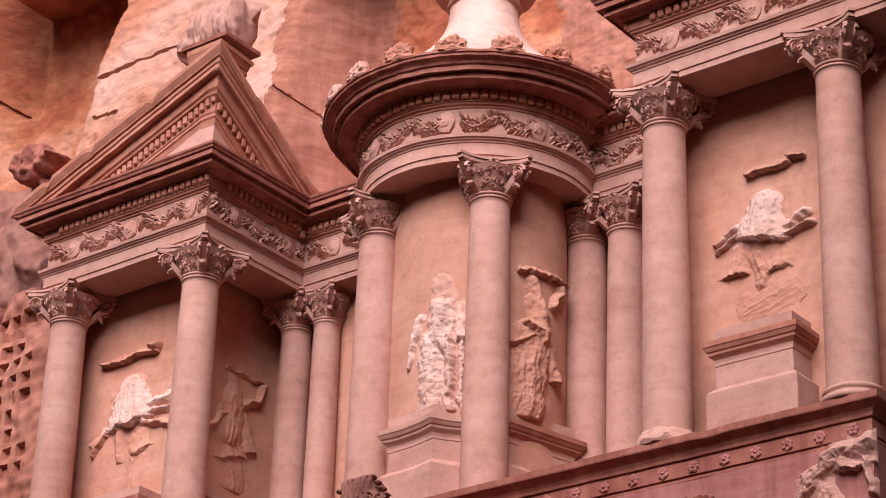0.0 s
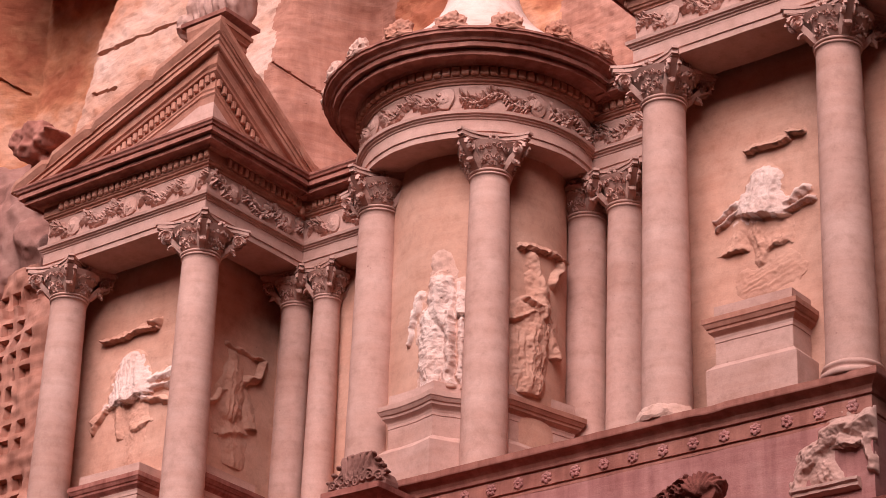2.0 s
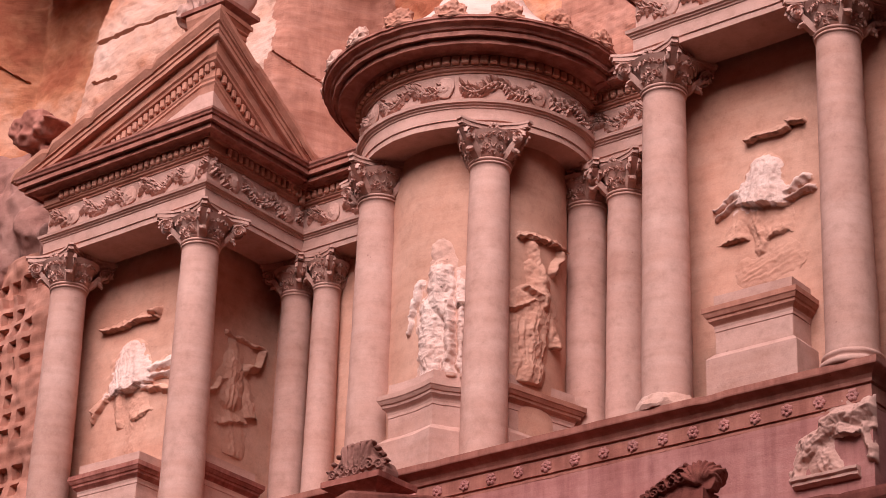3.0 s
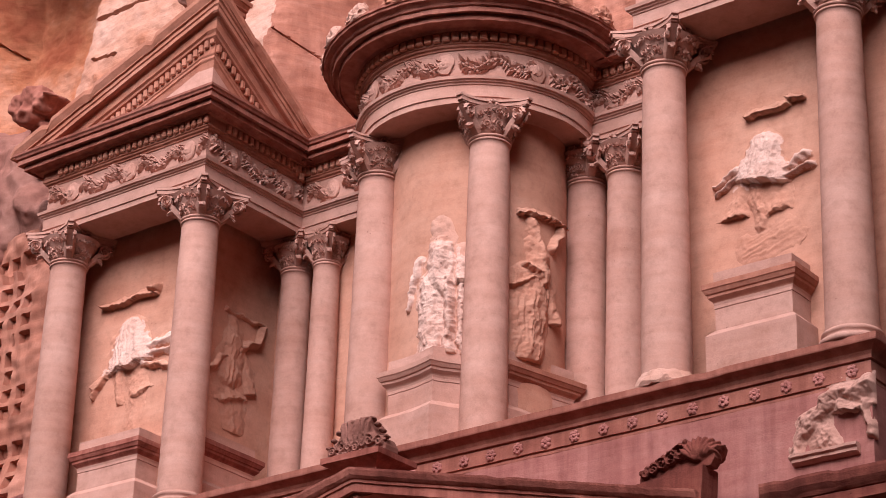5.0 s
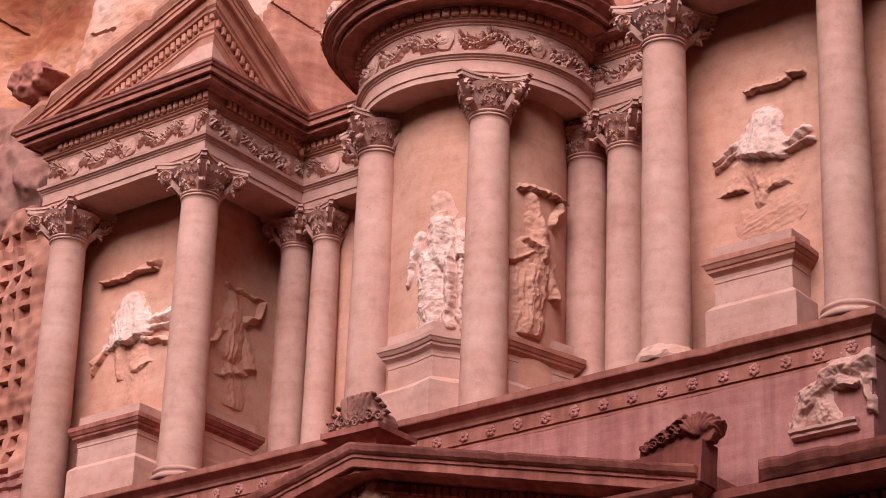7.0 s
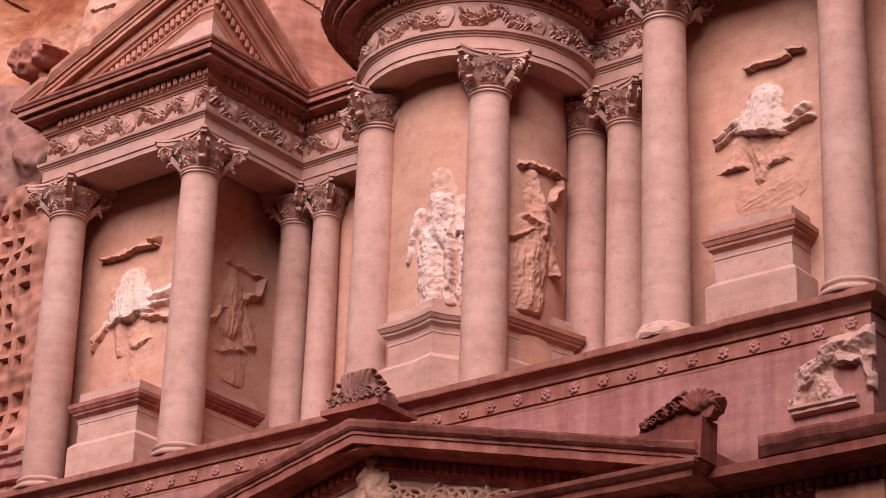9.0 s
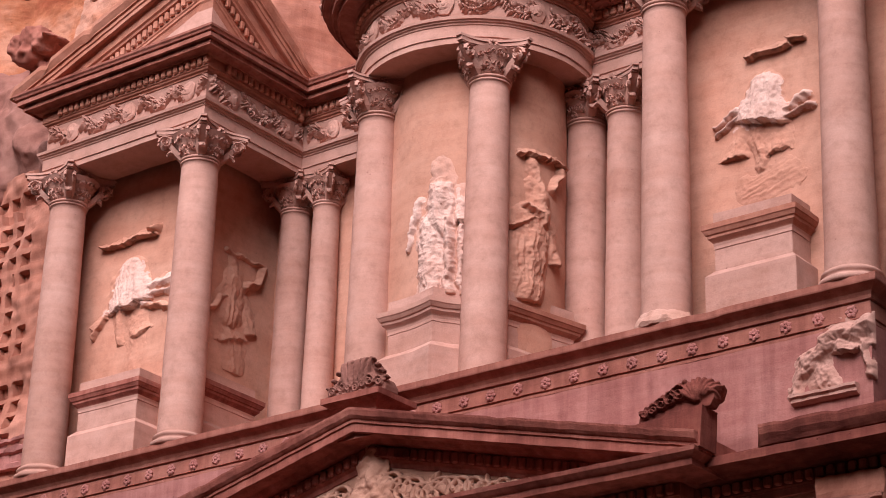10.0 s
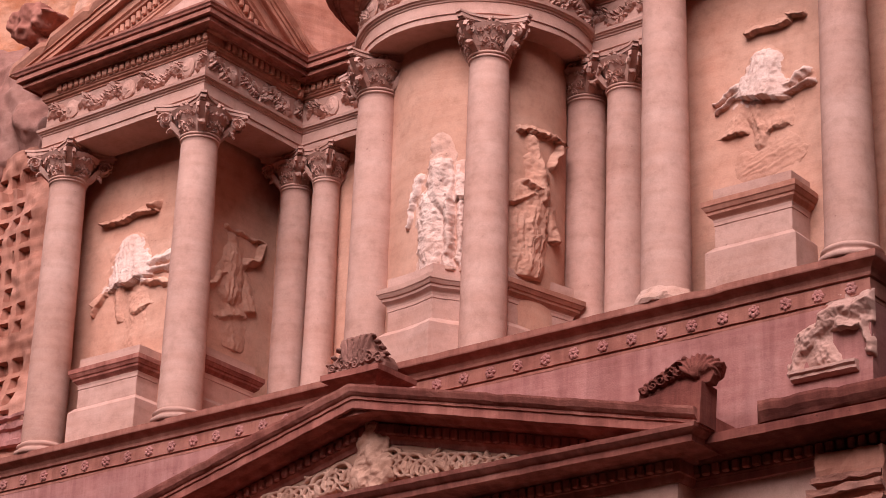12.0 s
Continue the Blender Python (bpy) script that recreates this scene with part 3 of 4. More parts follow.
lathe(bm, [(3.7, 31.85), (3.1, 32.3), (2.55, 32.8), (2.1, 33.2), (1.65, 33.65), (1.3, 34.1), (1.1, 34.5), (0.98, 34.85), (0.93, 35.2), (0.92, 35.5)], 72, c=(0, TH_Y))
part("roof", wear(bm, 0.03, 0.8), PALE, tholos, "pale pink flared conical roof", smooth=True)
bm = bmesh.new()
lathe(bm, [(0.8, 35.34), (0.98, 35.35), (1.01, 35.42), (0.98, 35.5), (0.93, 35.54), (0.93, 35.66), (0.98, 35.72), (1.12, 35.8), (1.4, 35.95), (1.6, 36.4), (1.3, 37.1), (0.3, 37.9)], 48, c=(0, TH_Y))
part("finial", wear(bm, 0.04, 0.4), PINK, tholos, "carved finial base", smooth=True)
# ---- antefixes round the temple roof ----
for i, a in enumerate(range(-54, 130, 20)):
    rnd = random.Random(40 + i)
    bm = bmesh.new()
    for k in range(7):
        x = -0.27 + 0.09 * k
        blob(bm, trs(x, rnd.uniform(-0.05, 0.05), 0.34 - 0.7 * abs(x) + rnd.uniform(-0.05, 0.06), 0.10, 0.14, 0.19, ry=x * 90), 3, 0.5, 0.3)
    blob(bm, trs(0, 0, 0.02, 0.46, 0.2, 0.10), 3, 0.4, 0.3)
    wear(wear(bm, 0.05, 0.16), 0.05, 0.06)
    an = melt(part("antefix", bm, RELIEF if a < 0 else TERRA, tholos, "crumbled roof-edge ornament"), 0.022)
    an.matrix_basis = pose(0, TH_Y, 31.76, 0, 0, a) @ pose(0, -3.97, 0)

# ---- rosettes of the ledge ----
bm = bmesh.new()
for i in range(6):
    a = i * math.pi / 3
    blob(bm, trs(0.085 * math.cos(a), 0, 0.085 * math.sin(a), 0.062, 0.05, 0.055), 2, 0.3)
blob(bm, trs(0, -0.01, 0, 0.045, 0.065, 0.045), 2)
wear(bm, 0.012, 0.08)
ros = part("rosette", bm, ATTIC, ledge, "round carved flower")
ros.matrix_basis = pose(11.86, -0.375, 19.775)
for i in range(1, 44):
    x = 11.86 - 0.757 * i
    if x > -20:
        ob = new("rosette", ros.data)
        ob.parent = ledge
        ob.matrix_basis = pose(x, -0.375, 19.775, 0, random.uniform(0, 360), 0)


# ---- pedestals ----
def offset(poly, d):
    """Grows a convex plan outline by d."""
    n = len(poly)
    res = []
    for i in range(n):
        p0, p1, p2 = Vector(poly[i - 1]), Vector(poly[i]), Vector(poly[(i + 1) % n])
        a, b = (p1 - p0).normalized(), (p2 - p1).normalized()
        na, nb = Vector((a.y, -a.x)), Vector((b.y, -b.x))
        res.append(p1 + (na + nb) / max(0.4, 1 + na.dot(nb)) * d)
    return res


def tiers(poly, levels):
    """A block of mouldings over one plan: (overhang, z) pairs."""
    bm = bmesh.new()
    rings = []
    for d, z in levels:
        rings.append([bm.verts.new((p.x, p.y, z)) for p in offset(poly, d)])
    n = len(poly)
    for a, b in zip(rings, rings[1:]):
        for i in range(n):
            bm.faces.new((a[i], a[(i + 1) % n], b[(i + 1) % n], b[i]))
    bm.faces.new(rings[0][::-1])
    bm.faces.new(rings[-1])
    bmesh.ops.subdivide_edges(bm, edges=bm.edges, cuts=3, use_grid_fill=True)
    return wear(bm, 0.012, 0.3)


def pedestal(poly, label, trim=BROWN):
    """poly: the plan of its shaft, anticlockwise."""
    ped = thing("pedestal", label, "pedestal", "pedestals of the reliefs")
    z = FLOOR_Z
    part("plinth", tiers(poly, [(0.16, z - 0.01), (0.16, z + 1.10), (0.15, z + 1.12), (0.03, z + 1.24), (0.0, z + 1.26)]), PINK, ped, "pale sloping plinth")
    part("shaft", tiers(poly, [(0.0, z + 1.26), (0.0, z + 1.76), (0.015, z + 1.77), (0.015, z + 1.84), (0.03, z + 1.90)]), PINK, ped)
    part("cornice", tiers(poly, [(0.03, z + 1.90), (0.05, z + 1.93), (0.12, z + 2.0), (0.13, z + 2.06), (0.16, z + 2.08), (0.2, z + 2.16), (0.22, z + 2.18), (0.22, z + 2.30), (0.05, z + 2.31)]), trim, ped, "moulded cornice")
    part("upper_block", tiers(poly, [(0.02, z + 2.30), (0.02, z + 2.62), (-0.02, z + 2.64)]), PINK, ped)
    return ped


def box_plan(x0, x1, y0, y1):
    return [(x0, y0), (x1, y0), (x1, y1), (x0, y1)]


def hollow(a, b, dip, n=8):
    """Points of a hollowed side from a to b, without b."""
    a, b = Vector(a), Vector(b)
    d = b - a
    nr = Vector((-d.y, d.x)).normalized()
    return [tuple(a + d * (i / n) + nr * dip * 4 * (i / n) * (1 - i / n)) for i in range(n)]


pedestal(box_plan(-11.2, -9.05, 0.17, 1.0), "rose sandstone pedestal with dark cornice below a worn relief")
pedestal(box_plan(8.35, 10.25, 0.17, 1.0), "rose sandstone pedestal with moulded cornice below a worn relief", ROSE)
pedestal(box_plan(-8.3, -7.68, 0.95, 3.1), "rose sandstone pedestal with dark cornice on the pavilion flank")
pedestal(hollow((-0.80, 0.26), (0.70, 0.04), 0.07) + hollow((0.70, 0.04), (1.25, 0.75), 0.05) + [(1.25, 0.75), (1.0, 1.4), (-0.80, 1.4)], "hollow-sided rose sandstone pedestal at the round temple", PINK)
pedestal([(1.3, 1.1), (2.02, 1.25), (2.5, 3.2), (1.0, 3.4)], "rose sandstone pedestal with moulded cornice at the round temple", ROSE)


# ---- worn reliefs ----
def relief(label, place, u0, u1, v0, v1, shapes, rough, st=0.024, mat=RELIEF, seed=0, fresh=None):
    """A battered relief raised from the wall out of strokes (u, v, u, v, radius, radius, height, kind):
    kind 0 is a rounded roll, kind 1 a slab that thickens along its way and ends in a sharp edge, kind 2 a jagged lip that
    overhangs on the lower side of its way, kind 3 a swelling cut off sharply at its end."""
    bm = bmesh.new()
    nu, nv = int((u1 - u0) / st), int((v1 - v0) / st)
    rows = []
    for i in range(nu + 1):
        row = []
        for j in range(nv + 1):
            u, v = u0 + st * i, v0 + st * j
            q = Vector((u, v, seed * 3.7))
            uu = u + 0.10 * noise.noise(q * 2.3) + 0.05 * noise.noise(q * 6.5) + 0.02 * noise.noise(q * 14)
            vv = v + 0.10 * noise.noise(q * 2.3 + Vector((9, 9, 9))) + 0.05 * noise.noise(q * 6.5 + Vector((4, 4, 4))) + 0.02 * noise.noise(q * 14 + Vector((2, 2, 2)))
            h, fold, near_ = -0.09, 0.0, 9.0
            for a, b, c, d, r0, r1, hh, kind in shapes:
                L = math.hypot(c - a, d - b) + 1e-6
                along, lat = ((uu - a) * (c - a) + (vv - b) * (d - b)) / L, ((uu - a) * (d - b) - (vv - b) * (c - a)) / L
                t = along / L
                if kind in (1, 3) and t > 1.0 or kind == 2 and (lat > 0.02 or not 0 < t < 1):
                    continue
                t = max(0, min(1, t))
                e = math.hypot(uu - a - t * (c - a), vv - b - t * (d - b)) / (r0 + (r1 - r0) * t)
                near_ = min(near_, e if kind != 2 else 9.0)
                if e < 1.0:
                    if kind == 2:
                        k = hh * max(0, 1 - e) ** 1.5
                    elif kind == 3:
                        k = 0.85 * hh * (0.6 + 0.4 * t) * max(0, 1 - e ** 2)
                    elif kind:
                        k = 0.85 * hh * (0.1 + 0.9 * t ** 1.4) * max(0, 1 - e ** 1.8)
                    else:
                        k = 0.78 * hh * max(0, 1 - e ** 1.4)
                    if k > h:
                        h, fold = k, 0.0 if kind == 2 else noise.noise(Vector((along * 0.9, lat * (5.5 if kind == 1 else 9.0), seed + a)))
                elif e < 1.2 and h < 0:
                    h = max(h, -0.09 * min(1, (e - 1) * 8))
            if h > 0:
                low = min(1, h / 0.08)
                h += low * (0.07 * abs(fold) - 0.01) + low * rough * (0.9 * noise.noise(q * 3.5) + 0.5 * noise.noise(q * 9) + 0.35 * noise.noise(q * 21))
            near = min(near_, 1.5)
            if near < 1.3:
                h = max(h, 0.05 * (1.1 - near) + 0.04 * noise.noise(q * 2.6 + Vector((3, 3, 3))) + 0.02 * noise.noise(q * 8) - 0.012)
            if min(i, nu - i, j, nv - j) == 0:
                h = -0.09
            row.append((bm.verts.new(place(u, v, h)), h))
        rows.append(row)
    for i in range(nu):
        for j in range(nv):
            quad = (rows[i][j], rows[i + 1][j], rows[i + 1][j + 1], rows[i][j + 1])
            if max(h for _, h in quad) > -0.08:
                f = bm.faces.new([v for v, _ in quad])
                v = v0 + st * j
                if fresh and quad[0][1] > 0.045 + 0.05 * noise.noise(Vector((i * 0.11, j * 0.11, 2))) and fresh[0] < v < fresh[1]:
                    f.material_index = 1
    for v in [v for v in bm.verts if not v.link_faces]:
        bm.verts.remove(v)
    ob = link("relief", bm, mat, smooth=True)
    ob.data.materials.append(PALE)
    return tagged(ob, label, "relief", "worn reliefs")


front = lambda u, v, h: (u, WALL_Y - h, v)
flank = lambda u, v, h: (-AX - WALL_Y + h, u, v)
drum = lambda u, v, h: ((DRUM_R + h) * math.sin(radians(u * 24.4)), TH_Y - (DRUM_D + h) * math.cos(radians(u * 24.4)), v)
DG = 1 / 24.4     # one degree round the drum

relief("eroded pale stone relief under a jagged ledge on the niche wall", front, -12.2, -8.3, 23.3, 27.8, [
    (-11.64, 27.24, -9.5, 27.26, 0.2, 0.24, 0.24, 2), (-9.85, 27.42, -9.55, 27.42, 0.13, 0.10, 0.34, 0),
    (-10.44, 26.05, -10.35, 25.3, 0.72, 1.02, 0.34, 3), (-9.85, 25.72, -8.8, 25.84, 0.15, 0.20, 0.16, 0), (-9.85, 25.5, -8.8, 25.48, 0.09, 0.13, 0.20, 0),
    (-9.9, 25.3, -8.85, 24.98, 0.10, 0.15, 0.20, 0), (-11.15, 25.5, -11.75, 24.88, 0.14, 0.26, 0.19, 1), (-11.2, 25.32, -11.68, 24.66, 0.07, 0.09, 0.20, 0),
    (-10.8, 25.36, -10.66, 24.4, 0.34, 0.16, 0.11, 0), (-10.2, 25.25, -10.0, 24.42, 0.34, 0.46, 0.15, 1), (-10.2, 24.4, -10.05, 23.5, 0.34, 0.30, 0.07, 0)], 0.028, st=0.02, mat=WALL, seed=1, fresh=(25.2, 26.8))
relief("eroded pale stone relief under a jagged ledge on the niche wall", front, 7.6, 10.8, 23.3, 27.6, [
    (8.77, 27.05, 9.98, 27.0, 0.2, 0.22, 0.22, 2), (9.85, 27.16, 10.3, 27.1, 0.2, 0.2, 0.24, 2),
    (9.24, 26.05, 9.12, 25.32, 0.56, 0.84, 0.36, 3), (9.75, 25.52, 10.34, 25.74, 0.10, 0.15, 0.19, 0), (9.7, 25.36, 10.38, 25.42, 0.08, 0.12, 0.22, 0),
    (8.6, 25.80, 7.95, 25.52, 0.12, 0.08, 0.19, 0), (8.62, 25.6, 8.02, 25.30, 0.09, 0.08, 0.20, 0), (8.62, 25.4, 8.46, 24.62, 0.24, 0.36, 0.18, 1),
    (9.0, 25.25, 9.12, 24.3, 0.24, 0.14, 0.12, 0), (9.45, 25.15, 9.5, 24.5, 0.38, 0.46, 0.12, 1), (8.85, 23.75, 9.7, 23.98, 0.40, 0.42, 0.06, 0)], 0.03, st=0.02, mat=WALL, seed=2, fresh=(25.2, 26.7))
relief("worn stone relief of wind-blown drapery on the flank wall", flank, 1.2, 4.0, 23.5, 27.3, [
    (2.19, 26.95, 3.72, 26.95, 0.07, 0.08, 0.14, 0), (2.49, 26.7, 2.6, 26.3, 0.24, 0.20, 0.16, 0), (3.72, 26.9, 3.4, 26.28, 0.12, 0.11, 0.20, 0),
    (3.4, 26.28, 2.96, 26.04, 0.11, 0.14, 0.22, 0), (2.5, 26.15, 2.49, 25.2, 0.42, 0.62, 0.22, 0), (2.97, 25.96, 3.3, 24.8, 0.16, 0.30, 0.17, 1),
    (2.3, 25.65, 1.7, 25.1, 0.10, 0.10, 0.17, 0), (2.4, 25.2, 2.6, 24.4, 0.70, 0.72, 0.16, 1), (2.6, 24.6, 2.8, 23.7, 0.5, 0.42, 0.08, 0)], 0.04, mat=WALL, seed=3)
relief("battered pale standing relief on the curved drum", drum, -14 * DG, 36 * DG, 22.9, 27.0, [
    (14 * DG, 26.34, 17 * DG, 25.95, 0.30, 0.30, 0.06, 0), (12.7 * DG, 25.75, 13.4 * DG, 24.85, 0.38, 0.46, 0.34, 0), (25 * DG, 25.72, 28.5 * DG, 24.78, 0.18, 0.22, 0.28, 1),
    (0, 25.55, -8.7 * DG, 24.3, 0.13, 0.07, 0.18, 0), (7 * DG, 24.9, 9 * DG, 23.0, 0.34, 0.40, 0.30, 0), (19.5 * DG, 24.9, 20 * DG, 22.98, 0.17, 0.20, 0.32, 0), (27.5 * DG, 24.64, 28 * DG, 22.96, 0.12, 0.13, 0.22, 0)],
    0.05, mat=RELIEF, seed=4, fresh=(23.0, 25.9), st=0.02)
relief("worn stone relief with swirling drapery on the curved drum", drum, 48 * DG, 114 * DG, 22.9, 27.3, [
    (59 * DG, 26.70, 106 * DG, 26.84, 0.16, 0.18, 0.22, 2), (97 * DG, 26.7, 89 * DG, 26.0, 0.16, 0.12, 0.24, 0), (72 * DG, 26.45, 74 * DG, 26.05, 0.24, 0.20, 0.26, 0),
    (75 * DG, 25.85, 79 * DG, 25.1, 0.40, 0.40, 0.36, 0), (66 * DG, 25.35, 75 * DG, 25.25, 0.12, 0.14, 0.36, 0),
    (73 * DG, 25.06, 56 * DG, 24.78, 0.11, 0.09, 0.28, 0), (72 * DG, 24.8, 69.6 * DG, 23.2, 0.75, 0.55, 0.26, 0), (88 * DG, 25.1, 93 * DG, 24.1, 0.30, 0.26, 0.28, 1)], 0.04, mat=WALL, seed=5, st=0.02)

# ---- apex block and corner carving of the pediment ----
acro = thing("acroterion", "broken fluted stone block on the pediment apex", "acroterion")
part("plinth", tiers(box_plan(-7.15, -6.25, -0.85, -0.2), [(0.0, 33.9), (0.0, 34.55), (0.06, 34.62), (0.2, 34.78), (0.34, 34.84), (0.38, 34.86), (0.38, 34.98), (0.1, 35.0)]), RED, acro, "red moulded plinth")
bm = bmesh.new()
for k in range(7):
    blob(bm, trs(-7.95 + 0.27 * k, 0.0 - 0.03 * k, 36.0 - 0.02 * k, 0.22, 0.62, 0.95 - 0.05 * abs(k - 3)), 3, 0.25, 0.6)
blob(bm, trs(-8.15, -0.15, 35.55, 0.36, 0.5, 0.42), 3, 0.4, 0.5)
blob(bm, trs(-7.1, 0.1, 36.3, 1.0, 0.6, 0.65), 3, 0.4, 0.5)
melt(part("broken_block", wear(bm, 0.07, 0.25), PINK, acro, "crumbling fluted block"), 0.04)

bm = bmesh.new()
for x, z, sx, sz in ((-14.35, 34.15, 0.7, 0.62), (-13.75, 34.2, 0.6, 0.55), (-14.8, 33.85, 0.5, 0.6), (-13.3, 33.8, 0.5, 0.5), (-12.75, 33.9, 0.4, 0.16), (-14.2, 33.5, 0.6, 0.6)):
    blob(bm, trs(-14.1 + (x + 13.85) * 0.66, -0.1, 33.8 + (z - 33.75) * 0.7, sx * 0.64, 0.5, sz * 0.64), 4, 0.3, 0.5)
blob(bm, trs(-14.1, 0.9, 33.0, 0.8, 0.9, 1.0), 4, 0.3, 0.5)
tagged(melt(link("corner_carving", wear(bm, 0.04, 0.15), RED), 0.05), "rounded worn red carving at the pediment corner", "carving")

# ---- lower pediment ----
lower = thing("lower_pediment", "dark weathered sandstone pediment above the portico", "pediment")
LOW_TOP = 19.55
low_top = lambda x, y: LOW_TOP - 0.246 * abs(x)
RAKE2 = [(0.0, 0.0), (2.02, 0.0), (2.01, -0.05), (1.96, -0.16), (1.9, -0.22), (1.86, -0.24), (1.86, -0.31), (1.82, -0.33), (1.82, -0.52), (1.77, -0.54), (1.77, -0.50), (1.4, -0.52), (1.3, -0.60), (1.1, -0.64), (1.1, -0.94), (1.02, -1.0), (0.98, -1.1), (0.0, -1.1)]
for sx in (-1, 1):
    path = [(-9.1, 0.0), (0.0, 0.0)] if sx < 0 else [(0.0, 0.0), (9.1, 0.0)]
    bm = sweep(bmesh.new(), RAKE2, path, top=low_top, step=0.14)
    for v in bm.verts:
        if v.co.y < -1.9:
            v.co.z -= 0.10 * max(0, noise.noise(Vector((v.co.x * 1.3, 3, 7))) - 0.25)
        v.co.z = max(v.co.z, 16.97)
    part("raking_cornice", wear(bm, 0.014, 0.22), BROWN, lower)
    dentils(lower, [path[0], (min(path[1][0], 6.9), 0.0)], 1.08, 1.19, -0.92, -0.68, 0.15, 0.08, BROWN, low_top)
GEISON = [(-0.5, 16.2), (0.0, 16.2), (0.94, 16.2), (0.97, 16.26), (1.0, 16.36), (1.04, 16.38), (1.04, 16.64), (1.18, 16.65), (1.22, 16.69), (1.72, 16.72), (1.75, 16.69), (1.78, 16.69), (1.80, 16.82), (1.86, 16.85), (1.95, 16.93), (1.98, 17.02), (-0.5, 17.04)]
bm = sweep(bmesh.new(), GEISON, [(-7.12, 2.0), (-7.12, 0.0), (7.12, 0.0), (7.12, 2.0)], step=0.2)
part("cornice", wear(bm, 0.014, 0.22), BROWN, lower)
dentils(lower, [(-7.12, 0.0), (7.12, 0.0), (7.12, 1.5)], 1.03, 1.16, 16.40, 16.62, 0.15, 0.08, BROWN)
bm = bmesh.new()
poly = [(-8.9, 17.0), (8.9, 17.0), (0.0, 19.3)]
f0 = [bm.verts.new((x, -0.95, z)) for x, z in poly]
f1 = [bm.verts.new((x, 0.3, z)) for x, z in poly]
bm.faces.new(f0)
for i in range(3):
    bm.faces.new((f0[i], f0[(i + 1) % 3], f1[(i + 1) % 3], f1[i]))
part("tympanum", bm, TAN, lower)
rnd = random.Random(8)
for sx in (-1, 1):
    for i in range(17):
        u = 0.6 + 4.5 * (i / 16)
        room = LOW_TOP - 0.246 * u - 1.15 - 17.05
        bm = bmesh.new()
        z = 17.05 + room * rnd.uniform(0.35, 0.75)
        r = min(0.34, max(0.14, room * 0.42)) * rnd.uniform(0.85, 1.1)
        spiral(bm, Vector((sx * u, -0.98, z)), Vector((rnd.choice((1, -1)), 0, 0)), Vector((0, 0, 1)), Vector((0, -1, 0)), r=r, turns=rnd.uniform(1.4, 2.1), w=0.07, depth=0.16, n=40)
        blob(bm, trs(sx * u, -0.98, z, 0.09, 0.12, 0.09), 2, 0.3)
        for k in range(4):
            blob(bm, trs(sx * u + rnd.uniform(-0.22, 0.22), -0.98, 17.05 + room * rnd.uniform(0.05, 0.95), 0.15, 0.10, 0.06, ry=rnd.uniform(0, 180)), 2, 0.2)
        part("scroll", wear(bm, 0.015, 0.2), TAN, lower, "carved scrolling vine", smooth=True)
bm = bmesh.new()
for x, z, a, b in ((0.0, 18.3, 0.42, 0.7), (0.05, 17.7, 0.6, 0.6), (0.0, 18.7, 0.3, 0.4)):
    blob(bm, trs(x, -1.0, z, a, 0.2, b), 5, 0.3, 0.5)
melt(part("relief_mass", wear(wear(bm, 0.06, 0.18), 0.05, 0.06), TAN, lower, "worn central carving"), 0.03)

# projecting frieze below the pediment and the flank cornice
bm = block(bmesh.new(), -8.02, 8.02, -0.9, 0.5, -0.4, 16.22)
tagged(link("wall_portico", bm, PINK), "rose sandstone wall of the portico front", "wall", kind="structure")
FLANK = [(-0.5, 16.24), (0.27, 16.24), (0.27, 16.28), (0.34, 16.36), (0.38, 16.38), (0.38, 16.64), (0.55, 16.66), (0.60, 16.72), (1.22, 16.78), (1.25, 16.75), (1.28, 16.75), (1.28, 16.93), (1.26, 16.95), (1.30, 16.97), (1.34, 17.05), (1.42, 17.16), (1.46, 17.30), (1.46, 17.36), (-0.5, 17.42)]
bm = sweep(bmesh.new(), FLANK, [(7.6, 0), (12.3, 0.0), (12.3, 4.0)], step=0.12)
for v in bm.verts:
    n_ = noise.noise(Vector((v.co.x * 1.7, 3, 1)))
    if v.co.x < 10.15 and v.co.z > 16.94:
        # the crown is broken away beside the pediment
        v.co.z = min(v.co.z, 16.98 + 0.06 * n_)
        v.co.y = max(v.co.y, -1.2 + 0.2 * n_)
    elif v.co.y < -1.3:
        v.co.z -= 0.09 * max(0, n_)
flank_c = thing("flank_cornice", "dark chipped sandstone cornice beside the portico", "cornice")
part("moulding", wear(bm, 0.010, 0.2), DARK_RED, flank_c)
dentils(flank_c, [(8.05, 0), (12.2, 0.0)], 0.37, 0.50, 16.40, 16.62, 0.16, 0.08, BROWN)
pil = thing("pilaster_capital", "layered weathered rose pilaster capital", "capital")
for name, x, y, z0, z1 in (("body", 11.0, -0.55, 14.5, 16.35), ("course", 10.9, -0.66, 15.72, 15.84), ("course", 10.86, -0.70, 15.46, 15.6), ("course", 10.8, -0.80, 15.0, 15.12), ("course", 10.82, -0.76, 15.125, 15.2), ("course", 10.85, -0.72, 15.205, 15.3)):
    bm = block(bmesh.new(), x, 12.5, y, 0.5, z0, z1)
    bmesh.ops.subdivide_edges(bm, edges=bm.edges, cuts=10, use_grid_fill=True)
    part(name, wear(wear(bm, 0.07, 0.35), 0.03, 0.1), ROSE if name == "body" else ROCK, pil)



